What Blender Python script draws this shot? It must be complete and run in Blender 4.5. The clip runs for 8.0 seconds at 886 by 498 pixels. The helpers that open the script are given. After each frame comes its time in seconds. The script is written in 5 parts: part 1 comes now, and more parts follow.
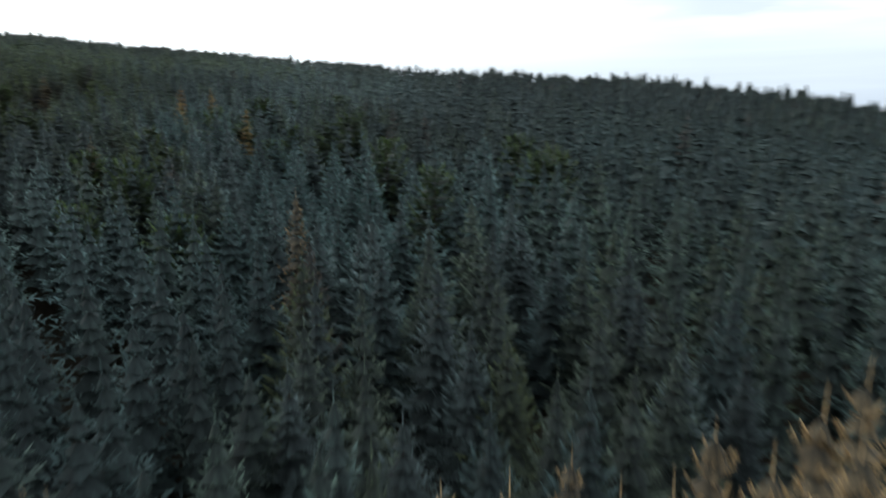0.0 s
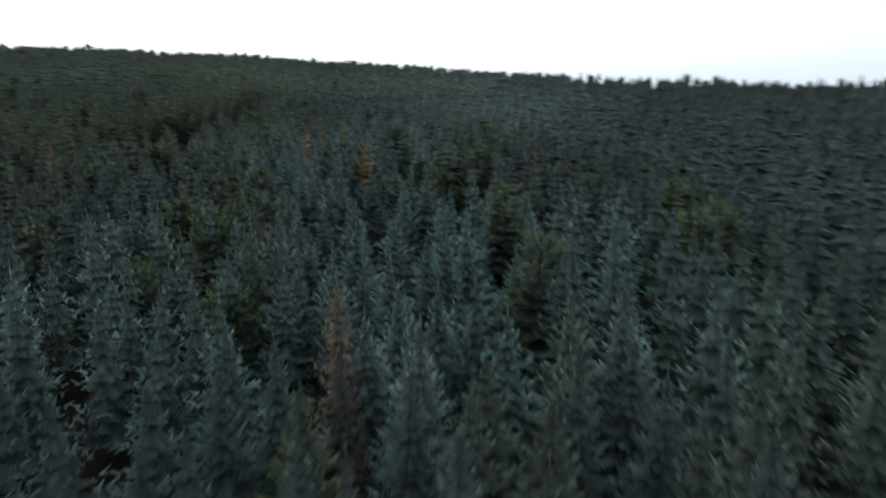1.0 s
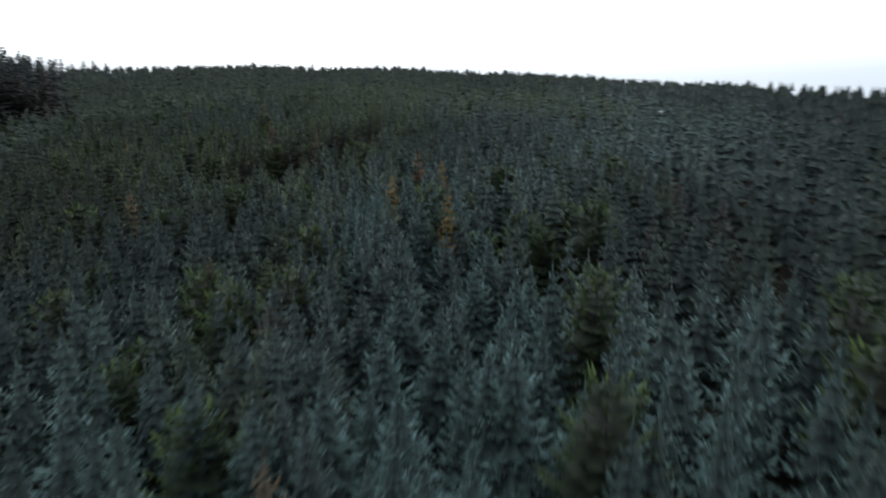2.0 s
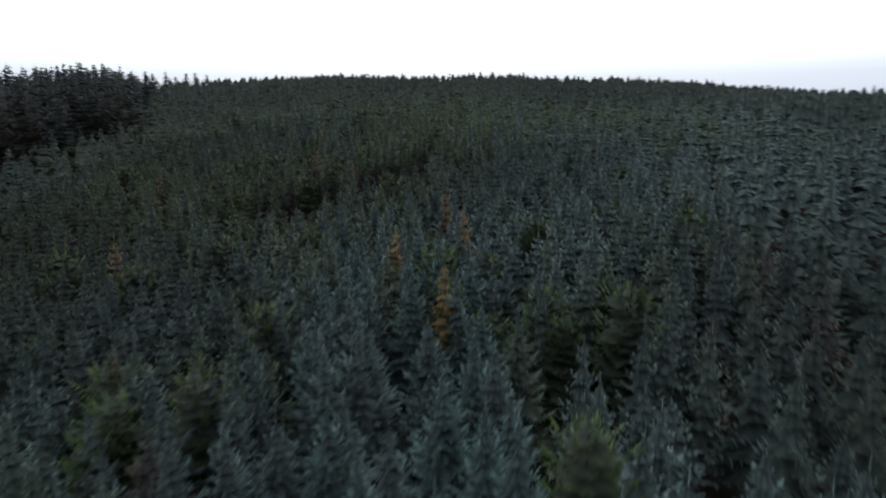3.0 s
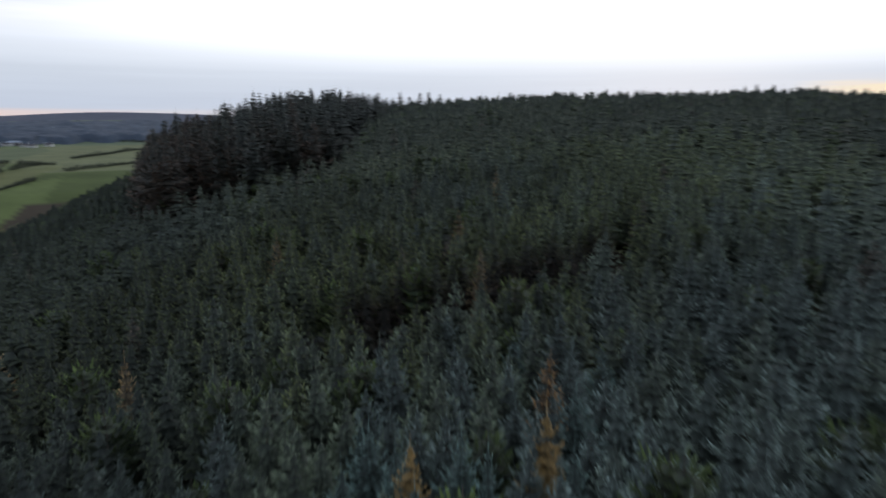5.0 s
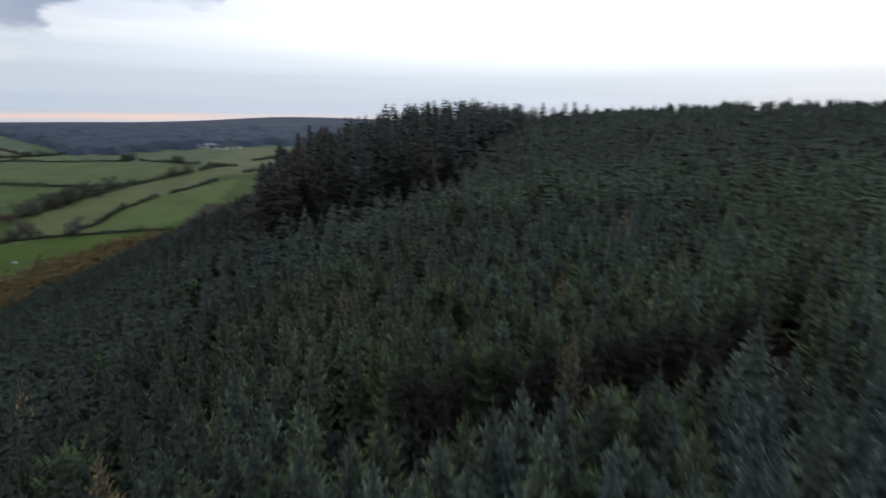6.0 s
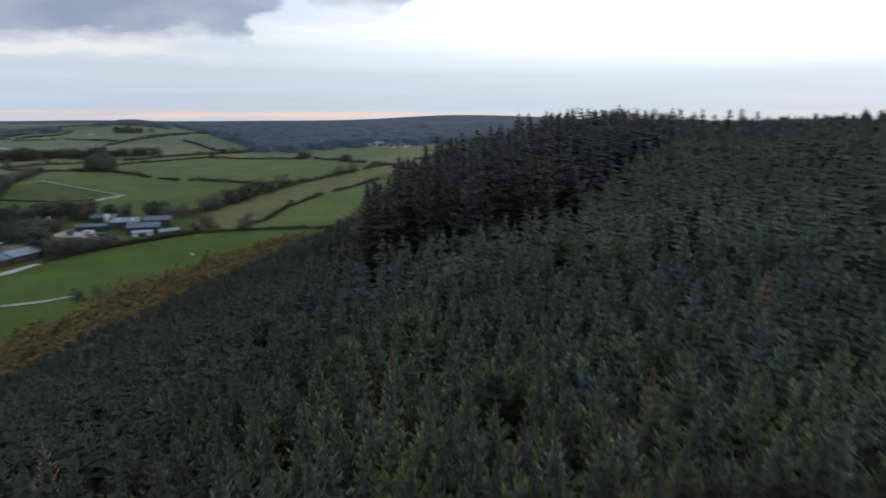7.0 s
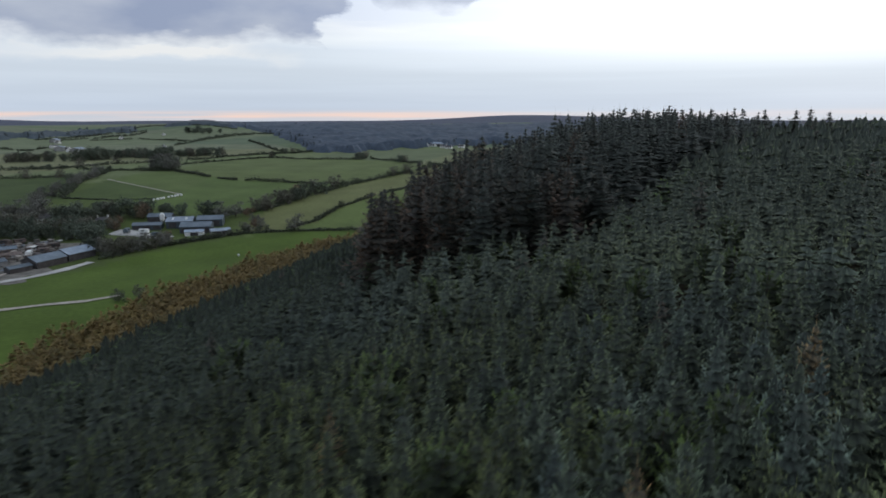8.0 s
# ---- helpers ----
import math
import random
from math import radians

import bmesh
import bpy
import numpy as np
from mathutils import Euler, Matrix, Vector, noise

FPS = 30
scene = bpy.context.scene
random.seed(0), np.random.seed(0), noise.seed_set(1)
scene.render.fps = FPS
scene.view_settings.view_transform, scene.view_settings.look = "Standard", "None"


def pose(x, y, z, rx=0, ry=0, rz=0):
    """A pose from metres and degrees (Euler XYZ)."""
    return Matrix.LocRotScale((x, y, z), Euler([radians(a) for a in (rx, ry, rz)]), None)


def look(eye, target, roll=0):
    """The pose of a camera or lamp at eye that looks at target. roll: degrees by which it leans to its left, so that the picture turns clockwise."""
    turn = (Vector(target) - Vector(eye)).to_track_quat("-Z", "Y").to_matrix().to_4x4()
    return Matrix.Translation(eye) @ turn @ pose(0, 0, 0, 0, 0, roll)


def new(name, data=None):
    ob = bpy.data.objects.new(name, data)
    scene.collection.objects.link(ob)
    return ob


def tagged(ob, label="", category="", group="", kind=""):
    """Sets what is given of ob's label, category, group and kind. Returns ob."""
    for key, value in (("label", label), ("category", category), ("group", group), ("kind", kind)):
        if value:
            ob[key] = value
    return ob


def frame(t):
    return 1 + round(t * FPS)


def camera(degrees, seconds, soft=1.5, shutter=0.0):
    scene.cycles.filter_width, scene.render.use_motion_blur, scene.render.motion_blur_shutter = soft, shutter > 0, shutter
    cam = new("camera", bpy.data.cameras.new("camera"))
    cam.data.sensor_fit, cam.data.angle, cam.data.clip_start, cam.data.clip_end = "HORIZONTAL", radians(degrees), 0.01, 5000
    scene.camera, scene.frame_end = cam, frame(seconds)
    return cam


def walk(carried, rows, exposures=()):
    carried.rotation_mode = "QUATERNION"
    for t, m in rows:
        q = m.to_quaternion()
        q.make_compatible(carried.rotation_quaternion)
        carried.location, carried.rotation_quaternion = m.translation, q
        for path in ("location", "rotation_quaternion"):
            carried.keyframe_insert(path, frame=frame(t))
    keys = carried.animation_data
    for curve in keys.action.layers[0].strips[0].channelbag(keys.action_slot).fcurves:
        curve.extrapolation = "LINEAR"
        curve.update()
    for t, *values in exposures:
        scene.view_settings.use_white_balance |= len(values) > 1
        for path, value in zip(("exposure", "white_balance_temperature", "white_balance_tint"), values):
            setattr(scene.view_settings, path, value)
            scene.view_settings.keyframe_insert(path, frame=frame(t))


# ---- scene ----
cam = camera(69.39, 8.0, soft=1.7, shutter=0.8)
walk(cam, [
    (0, pose(-0.00, 0.00, 0.00, 78.43, 0, -0.06) @ pose(0, 0, 0, 0, 0, 0.14)),
    (0.5, pose(2.65, 5.22, 1.52, 78.45, 0, 8.30) @ pose(0, 0, 0, 0, 0, 0.07)),
    (1, pose(5.19, 10.98, 3.27, 78.41, 0, 17.46) @ pose(0, 0, 0, 0, 0, 0.04)),
    (1.5, pose(7.24, 17.47, 5.04, 78.48, 0, 26.15) @ pose(0, 0, 0, 0, 0, 0.00)),
    (3, pose(7.05, 39.62, 10.07, 78.41, 0, 44.26) @ pose(0, 0, 0, 0, 0, -0.13)),
    (3.5, pose(5.85, 45.57, 11.67, 78.33, 0, 49.60) @ pose(0, 0, 0, 0, 0, -0.16)),
    (4, pose(3.53, 52.02, 13.41, 78.39, 0, 55.91) @ pose(0, 0, 0, 0, 0, -0.01)),
    (4.5, pose(0.79, 57.69, 15.10, 78.20, 0, 62.25) @ pose(0, 0, 0, 0, 0, 0.02)),
    (6, pose(-14.76, 72.03, 17.93, 78.64, 0, 83.11) @ pose(0, 0, 0, 0, 0, 0.15)),
    (6.5, pose(-20.04, 76.30, 19.58, 78.49, 0, 90.75) @ pose(0, 0, 0, 0, 0, 0.06)),
    (7, pose(-25.45, 79.68, 20.78, 78.38, 0, 97.83) @ pose(0, 0, 0, 0, 0, -0.10)),
    (7.5, pose(-30.44, 82.33, 21.16, 78.37, 0, 102.79) @ pose(0, 0, 0, 0, 0, -0.19)),
    (8, pose(-35.94, 84.74, 21.08, 78.40, 0, 103.39) @ pose(0, 0, 0, 0, 0, -0.16)),
], exposures=[(0, 0.32, 6500, 7), (1.5, 0.27, 6500, 8), (3.0, 0.02, 6500, 12), (4.5, -0.22, 6450, 14), (6.0, -0.13, 6500, 11), (8, -0.1, 6500, 10)])

# ---- sky and light: dusk under broken cloud, the sun just behind the ridge ----
SUN_BEARING, SUN_UP = 48.0, 9.0


def bearing_dir(b):
    return Vector((-math.sin(radians(b)), math.cos(radians(b)), 0))


world = bpy.data.worlds.new("dusk_sky")
scene.world = world
world.use_nodes = True
wn, wl = world.node_tree.nodes, world.node_tree.links
wn.clear()


def wnode(kind, **props):
    n = wn.new(kind)
    for key, value in props.items():
        setattr(n, key, value)
    return n


def wmath(op, a, b=None, clamp=False):
    n = wnode("ShaderNodeMath", operation=op, use_clamp=clamp)
    for i, v in enumerate((a, b)):
        if v is None:
            continue
        if isinstance(v, (int, float)):
            n.inputs[i].default_value = v
        else:
            wl.new(v, n.inputs[i])
    return n.outputs[0]


def wramp(value, stops):
    n = wnode("ShaderNodeValToRGB")
    el = n.color_ramp.elements
    while len(el) < len(stops):
        el.new(0.5)
    for e, (p, c) in zip(el, stops):
        e.position, e.color = p, (*c, 1) if isinstance(c, tuple) else (c, c, c, 1)
    wl.new(value, n.inputs[0])
    return n.outputs[0]


def wmix(kind, fac, a, b):
    n = wnode("ShaderNodeMix", data_type="RGBA", blend_type=kind)
    for s, v in ((n.inputs[0], fac), (n.inputs[6], a), (n.inputs[7], b)):
        if isinstance(v, (int, float)):
            s.default_value = v
        elif isinstance(v, tuple):
            s.default_value = (*v, 1)
        else:
            wl.new(v, s)
    return n.outputs[2]


coords = wnode("ShaderNodeTexCoord").outputs["Generated"]
split = wnode("ShaderNodeSeparateXYZ")
wl.new(coords, split.inputs[0])
up = split.outputs[2]
# cloud layers, drawn out along the horizon
stretch = wnode("ShaderNodeMapping")
stretch.inputs["Scale"].default_value = (1.0, 1.0, 7.0)
wl.new(coords, stretch.inputs[0])
clouds = wnode("ShaderNodeTexNoise", noise_dimensions="3D")
clouds.inputs["Scale"].default_value = 2.3
clouds.inputs["Detail"].default_value = 7.0
clouds.inputs["Roughness"].default_value = 0.52
clouds.inputs["Distortion"].default_value = 0.35
wl.new(stretch.outputs[0], clouds.inputs[0])
thin = wnode("ShaderNodeMapping")
thin.inputs["Scale"].default_value = (1.5, 1.5, 42.0)
wl.new(coords, thin.inputs[0])
streaks = wnode("ShaderNodeTexNoise", noise_dimensions="3D")
streaks.inputs["Scale"].default_value = 1.6
streaks.inputs["Detail"].default_value = 4.0
wl.new(thin.outputs[0], streaks.inputs[0])
# how near a direction lies to the sun's side
to_sun = wnode("ShaderNodeVectorMath", operation="DOT_PRODUCT")
wl.new(coords, to_sun.inputs[0])
to_sun.inputs[1].default_value = bearing_dir(SUN_BEARING)
glow = wramp(to_sun.outputs["Value"], [(0.0, 0.0), (0.35, 0.06), (0.62, 0.45), (0.9, 1.0)])
wob = wmath("MULTIPLY", wmath("SUBTRACT", streaks.outputs[0], 0.5), 0.014)
height = wmath("ADD", up, wob)
layer = wramp(wmath("MULTIPLY", height, 2.5, True), [
    (0.0, (0.63, 0.70, 0.80)), (0.045, (0.61, 0.70, 0.83)),
    (0.14, (0.68, 0.77, 0.88)), (0.25, (0.74, 0.83, 0.93)), (0.33, (0.96, 1.0, 1.02)), (0.6, (0.90, 1.0, 1.12)), (1.0, (0.92, 1.08, 1.26))])
streaked = wmix("MULTIPLY", 1.0, layer, wramp(streaks.outputs[0], [(0.3, 0.97), (0.5, 1.0), (0.7, 1.04)]))
# the last pink light under the cloud, low on the valley's side
low = wramp(wmath("MULTIPLY", height, 20.0, True), [(0.0, 0.4), (0.05, 1.0), (0.15, 0.9), (0.24, 0.0)])
pink_side = wramp(to_sun.outputs["Value"], [(0.0, 1.0), (0.5, 1.0), (0.72, 0.25), (1.0, 0.25)])
broken = wramp(streaks.outputs[0], [(0.42, 0.15), (0.56, 1.0)])
tinted = wmix("MIX", wmath("MULTIPLY", wmath("MULTIPLY", low, pink_side), broken), streaked, (0.98, 0.76, 0.68))
# blue gaps between the white clouds away from the sun
gaps = wmath("MULTIPLY", wramp(clouds.outputs[0], [(0.42, 0.0), (0.56, 0.85)]), wmath("SUBTRACT", 1.0, glow))
tinted = wmix("MIX", wmath("MULTIPLY", gaps, wmath("MULTIPLY", wmath("SUBTRACT", up, 0.09), 20.0, True)), tinted, (0.60, 0.70, 0.90))
# a last warm gap under the cloud where the sun went down
gap_low = wramp(wmath("MULTIPLY", height, 10.0, True), [(0.0, 1.0), (0.42, 1.0), (0.56, 0.0)])
to_gap = wnode("ShaderNodeVectorMath", operation="DOT_PRODUCT")
wl.new(coords, to_gap.inputs[0])
to_gap.inputs[1].default_value = bearing_dir(31)
gap_side = wramp(to_gap.outputs["Value"], [(0.984, 0.0), (0.995, 1.0)])
tinted = wmix("MIX", wmath("MULTIPLY", wmath("MULTIPLY", gap_low, gap_side), wramp(streaks.outputs[0], [(0.42, 0.15), (0.55, 0.9)])), tinted, (1.0, 0.84, 0.58))
# a darker deck of cloud over the valley
billow = wnode("ShaderNodeMapping")
billow.inputs["Scale"].default_value = (1.0, 1.0, 2.6)
wl.new(coords, billow.inputs[0])
heaps = wnode("ShaderNodeTexNoise", noise_dimensions="3D")
heaps.inputs["Scale"].default_value = 7.0
heaps.inputs["Detail"].default_value = 6.0
heaps.inputs["Roughness"].default_value = 0.55
wl.new(billow.outputs[0], heaps.inputs[0])
ragged = wmath("MULTIPLY", wmath("SUBTRACT", heaps.outputs[0], 0.5), 4.5)
to_valley = wnode("ShaderNodeVectorMath", operation="DOT_PRODUCT")
wl.new(coords, to_valley.inputs[0])
to_valley.inputs[1].default_value = bearing_dir(150)
frayed = wmath("ADD", to_valley.outputs["Value"], wmath("MULTIPLY", wmath("SUBTRACT", heaps.outputs[0], 0.5), 0.12))
base = wramp(frayed, [(0.0, 0.35), (0.60, 0.22), (0.65, 0.150), (0.735, 0.148), (0.752, 0.185), (0.772, 0.150), (0.805, 0.106), (0.93, 0.098), (1.0, 0.100)])
under = wmath("ADD", wmath("MULTIPLY", wmath("SUBTRACT", up, base), 55.0), ragged)
edge = wmath("ADD", under, 0.0, True)
fade = wramp(up, [(0.0, 1.0), (0.25, 0.9), (0.6, 0.35), (1.0, 0.3)])
deck = wmath("MULTIPLY", edge, fade)
# bright rim of sky just under the deck
rim = wmath("MULTIPLY", wramp(wmath("ADD", wmath("MULTIPLY", under, 0.5), 1.0, True), [(0.25, 0.0), (0.6, 1.0), (0.95, 1.0), (1.0, 0.6)]),
            wramp(frayed, [(0.0, 0.0), (0.83, 0.0), (0.88, 1.0), (0.94, 1.0), (0.99, 0.15)]))
tinted = wmix("MIX", wmath("MULTIPLY", rim, 0.7), tinted, (1.0, 1.0, 0.98))
puffs = wnode("ShaderNodeTexNoise", noise_dimensions="3D")
puffs.inputs["Scale"].default_value = 6.0
puffs.inputs["Detail"].default_value = 6.0
wl.new(billow.outputs[0], puffs.inputs[0])
belly = wmix("MIX", wramp(puffs.outputs[0], [(0.34, 0.0), (0.66, 1.0)]), (0.29, 0.36, 0.53), (0.50, 0.56, 0.68))
cover = wmix("MIX", deck, tinted, belly)
lift = wramp(up, [(0.0, 0.14), (0.06, 0.22), (0.11, 1.0), (1.0, 1.0)])
lit = wmix("ADD", wmath("MULTIPLY", glow, lift), cover, (0.70, 0.70, 0.68))
sky = wnode("ShaderNodeTexSky", sky_type="NISHITA")
sky.sun_disc = False
sky.sun_elevation, sky.sun_rotation = radians(SUN_UP), radians(-SUN_BEARING)
air = wmix("MULTIPLY", 1.0, sky.outputs[0], (0.03, 0.03, 0.03))
both = wmix("MIX", 0.94, air, lit)
back = wnode("ShaderNodeBackground")
wl.new(both, back.inputs[0])
back.inputs[1].default_value = 1.0
wl.new(back.outputs[0], wnode("ShaderNodeOutputWorld").inputs[0])

sun = new("sun", bpy.data.lights.new("sun", "SUN"))
sun.data.energy, sun.data.angle, sun.data.color = 0.5, radians(25), (1.0, 0.9, 0.8)
sun.matrix_world = look(bearing_dir(SUN_BEARING) * 100 + Vector((0, 0, 100 * math.tan(radians(SUN_UP)))), (0, 0, 0))

# ---- materials ----
def material(name, rough=0.85, colour=None, attribute=None, vary=0.25, scale=1.0, fine=None, bump_by=0.0, metal=0.0, spec=0.3, random_by=0.0):
    """A surface with variation at two scales, in metres. Its colour is given, or read from a colour attribute of the mesh."""
    m = bpy.data.materials.new(name)
    m.use_nodes = True
    nt = m.node_tree
    b = nt.nodes["Principled BSDF"]
    b.inputs["Roughness"].default_value, b.inputs["Metallic"].default_value = rough, metal
    b.inputs["Specular IOR Level"].default_value = spec
    geo = nt.nodes.new("ShaderNodeNewGeometry")
    if attribute:
        src = nt.nodes.new("ShaderNodeAttribute")
        src.attribute_name = attribute
        out = src.outputs["Color"]
    else:
        src = nt.nodes.new("ShaderNodeRGB")
        src.outputs[0].default_value = (*colour, 1)
        out = src.outputs[0]
    amounts = []
    for s, share in ((scale, 1.0), (fine or scale * 9.0, 0.7)):
        n = nt.nodes.new("ShaderNodeTexNoise")
        n.inputs["Scale"].default_value = s
        n.inputs["Detail"].default_value = 4.0
        nt.links.new(geo.outputs["Position"], n.inputs["Vector"])
        r = nt.nodes.new("ShaderNodeMapRange")
        r.inputs[1].default_value, r.inputs[2].default_value = 0.3, 0.7
        r.inputs[3].default_value, r.inputs[4].default_value = 1 - vary * share, 1 + vary * share
        nt.links.new(n.outputs[0], r.inputs[0])
        amounts.append((r.outputs[0], n.outputs[0]))
    if random_by:
        info = nt.nodes.new("ShaderNodeObjectInfo")
        r = nt.nodes.new("ShaderNodeMapRange")
        r.inputs[3].default_value, r.inputs[4].default_value = 1 - random_by, 1 + random_by
        nt.links.new(info.outputs["Random"], r.inputs[0])
        amounts.append((r.outputs[0], None))
    for amount, _ in amounts:
        mul = nt.nodes.new("ShaderNodeVectorMath")
        mul.operation = "SCALE"
        nt.links.new(out, mul.inputs[0])
        nt.links.new(amount, mul.inputs["Scale"])
        out = mul.outputs[0]
    nt.links.new(out, b.inputs["Base Color"])
    if bump_by:
        bp = nt.nodes.new("ShaderNodeBump")
        bp.inputs["Distance"].default_value = bump_by
        bp.inputs["Strength"].default_value = 0.6
        nt.links.new(amounts[1][1], bp.inputs["Height"])
        nt.links.new(bp.outputs[0], b.inputs["Normal"])
    return m


NEEDLES = material("needles", 0.75, attribute="tint", vary=0.3, scale=0.7, fine=8.0, bump_by=0.05)
NEEDLES_NEAR = material("needles_near", 0.75, attribute="tint", vary=0.34, scale=1.2, fine=12.0, bump_by=0.05, random_by=0.14)
BARK = material("bark", 0.95, (0.075, 0.06, 0.048), vary=0.4, scale=3.0, bump_by=0.02)
LEAVES = material("leaves", 0.85, attribute="tint", vary=0.3, scale=0.5, fine=3.0, random_by=0.15)
LAND = material("land", 0.95, attribute="tint", vary=0.16, scale=0.035, fine=0.6, bump_by=0.15, spec=0.1)
YARD = material("muddy_yard", 0.95, (0.13, 0.12, 0.105), vary=0.35, scale=0.3, bump_by=0.05)
GRAVEL = material("gravel", 0.95, (0.30, 0.27, 0.23), vary=0.25, scale=0.5, bump_by=0.03)
CONCRETE = material("concrete", 0.9, (0.36, 0.35, 0.33), vary=0.25, scale=0.2, bump_by=0.02)
SLATE = material("slate_blue_sheet", 0.55, (0.10, 0.125, 0.15), vary=0.22, scale=0.25, random_by=0.25)
TIN = material("pale_sheet", 0.5, (0.21, 0.25, 0.30), vary=0.2, scale=0.3, random_by=0.2)
PLASTER = material("white_plaster", 0.85, (0.62, 0.61, 0.59), vary=0.15, scale=0.4)
BLOCKWORK = material("grey_blockwork", 0.9, (0.22, 0.215, 0.21), vary=0.25, scale=0.4)
TEAL = material("teal_grey_cladding", 0.6, (0.050, 0.066, 0.078), vary=0.22, scale=0.3)
DARK_WOOD = material("dark_cladding", 0.85, (0.055, 0.05, 0.05), vary=0.3, scale=0.6)
TILES = material("dark_roof_tiles", 0.7, (0.075, 0.07, 0.072), vary=0.3, scale=1.0)
GLASS = material("window_glass", 0.08, (0.03, 0.035, 0.04), vary=0.05, spec=0.6)
RUST = material("rusty_metal", 0.8, (0.10, 0.078, 0.068), vary=0.4, scale=0.9, random_by=0.4)
PLASTIC = material("white_plastic", 0.5, (0.60, 0.60, 0.58), vary=0.08)
PALLET = material("weathered_pallet_wood", 0.9, (0.22, 0.195, 0.17), vary=0.35, scale=0.8, random_by=0.5)
RUBBER = material("black_rubber", 0.8, (0.02, 0.02, 0.02), vary=0.2)


# ---- mesh helpers ----
def mesh_of(name, verts, tris, mat, cols=None, smooth=False):
    """One mesh from arrays of places and triangles, with a colour for each place."""
    me = bpy.data.meshes.new(name)
    n, k = len(verts), len(tris)
    me.vertices.add(n)
    me.loops.add(k * 3)
    me.polygons.add(k)
    me.vertices.foreach_set("co", np.ascontiguousarray(verts, np.float32).ravel())
    me.loops.foreach_set("vertex_index", np.ascontiguousarray(tris, np.int32).ravel())
    me.polygons.foreach_set("loop_start", np.arange(0, k * 3, 3, dtype=np.int32))
    if smooth:
        me.polygons.foreach_set("use_smooth", np.ones(k, bool))
    me.update(calc_edges=True)
    if cols is not None:
        a = me.color_attributes.new("tint", "FLOAT_COLOR", "POINT")
        a.data.foreach_set("color", np.concatenate([cols, np.ones((n, 1))], 1).astype(np.float32).ravel())
    me.materials.append(mat)
    return me


def part(name, bm, mat, parent=None, label=""):
    """Links a bmesh (or a ready mesh) as one object under a thing or a part."""
    if isinstance(bm, bpy.types.Mesh):
        me = bm
    else:
        me = bpy.data.meshes.new(name)
        bm.to_mesh(me)
        bm.free()
        me.materials.append(mat)
    ob = new(name, me)
    if parent:
        ob.parent = parent
    return tagged(ob, label)


def thing(name, m, label, category, group="", kind=""):
    ob = new(name)
    ob.empty_display_size = 0.3
    ob.matrix_world = m
    return tagged(ob, label, category, group, kind)


def box(bm, x0, y0, z0, x1, y1, z1):
    v = [bm.verts.new((x, y, z)) for z in (z0, z1) for x, y in ((x0, y0), (x1, y0), (x1, y1), (x0, y1))]
    for f in ((3, 2, 1, 0), (4, 5, 6, 7), (0, 1, 5, 4), (1, 2, 6, 5), (2, 3, 7, 6), (3, 0, 4, 7)):
        bm.faces.new([v[i] for i in f])
    return bm


def boxed(*bounds):
    return box(bmesh.new(), *bounds)
# ---- the lie of the land ----
HILL_X, HILL_Y, HILL_S = np.arange(-260, 141, 80.0), np.arange(-40, 281, 80.0), 75.0
HILL_W = np.array([
    [-6.5, -12.1, -12.5, 1.2, 8.4, 4.7],
    [6.9, 12.4, 12.9, 10.2, -3.3, 3.5],
    [13.8, 16.0, 0.8, 4.4, 6.4, 8.3],
    [0.4, 10.0, 14.6, 7.3, 17.0, 5.2],
    [-1.7, 9.8, 17.4, 2.5, 7.2, 1.3]])


def older(x, y):
    """Where the plantation is older and wider spaced (1) or younger and dense (0)."""
    x, y = np.asarray(x, float), np.asarray(y, float)
    return 0.5 + 0.5 * np.tanh((x + 20 + 7 * np.sin(y / 19 + 0.6) + 4 * np.sin(y / 7 + x / 11)) / 10.0)


def planted(x, y):
    """Usual height of the planted trees."""
    return 7.8 + 3.2 * older(x, y)


def canopy_z(x, y):
    """Height of the young plantation's tops over the hill."""
    x, y = np.asarray(x, float), np.asarray(y, float)
    ex = np.exp(-(x[..., None] - HILL_X) ** 2 / (2 * HILL_S ** 2))
    ey = np.exp(-(y[..., None] - HILL_Y) ** 2 / (2 * HILL_S ** 2))
    return -30.0 + np.einsum("...j,ji,...i->...", ey, HILL_W, ex)


def bump(a, centre, width):
    return np.exp(-((a - centre) / width) ** 2)


def valley_z(x, y):
    """The farmland and the far hills, by distance and bearing from the hill."""
    dx, dy = np.asarray(x, float) + 36, np.asarray(y, float) - 85
    r, bearing = np.hypot(dx, dy), np.degrees(np.arctan2(-dx, dy))
    z = np.interp(r, (0, 230, 300, 370, 450, 600, 1000, 1600, 2400, 3400, 4000, 4700),
                  (-37, -38, -41.5, -40, -32, -26, -24, -15, -6, 5, -20, -40))
    z = z + 27 * bump(bearing, 95, 9) * bump(r, 3400, 500) + 17 * bump(bearing, 123.8, 4.0) * bump(r, 1950, 260)
    z = z + 20 * bump(bearing, 142, 7) * bump(r, 3500, 500) + 9 * bump(bearing, 128, 9) * bump(r, 2900, 400)
    z = z + 5 * bump(bearing, 113, 8) * bump(r, 1250, 220)
    far = np.clip((r - 500) / 900, 0, 1)
    return z + far * (2.2 * np.sin(x / 163 + 1.1) * np.sin(y / 211) + 1.3 * np.sin(x / 77 + y / 95))


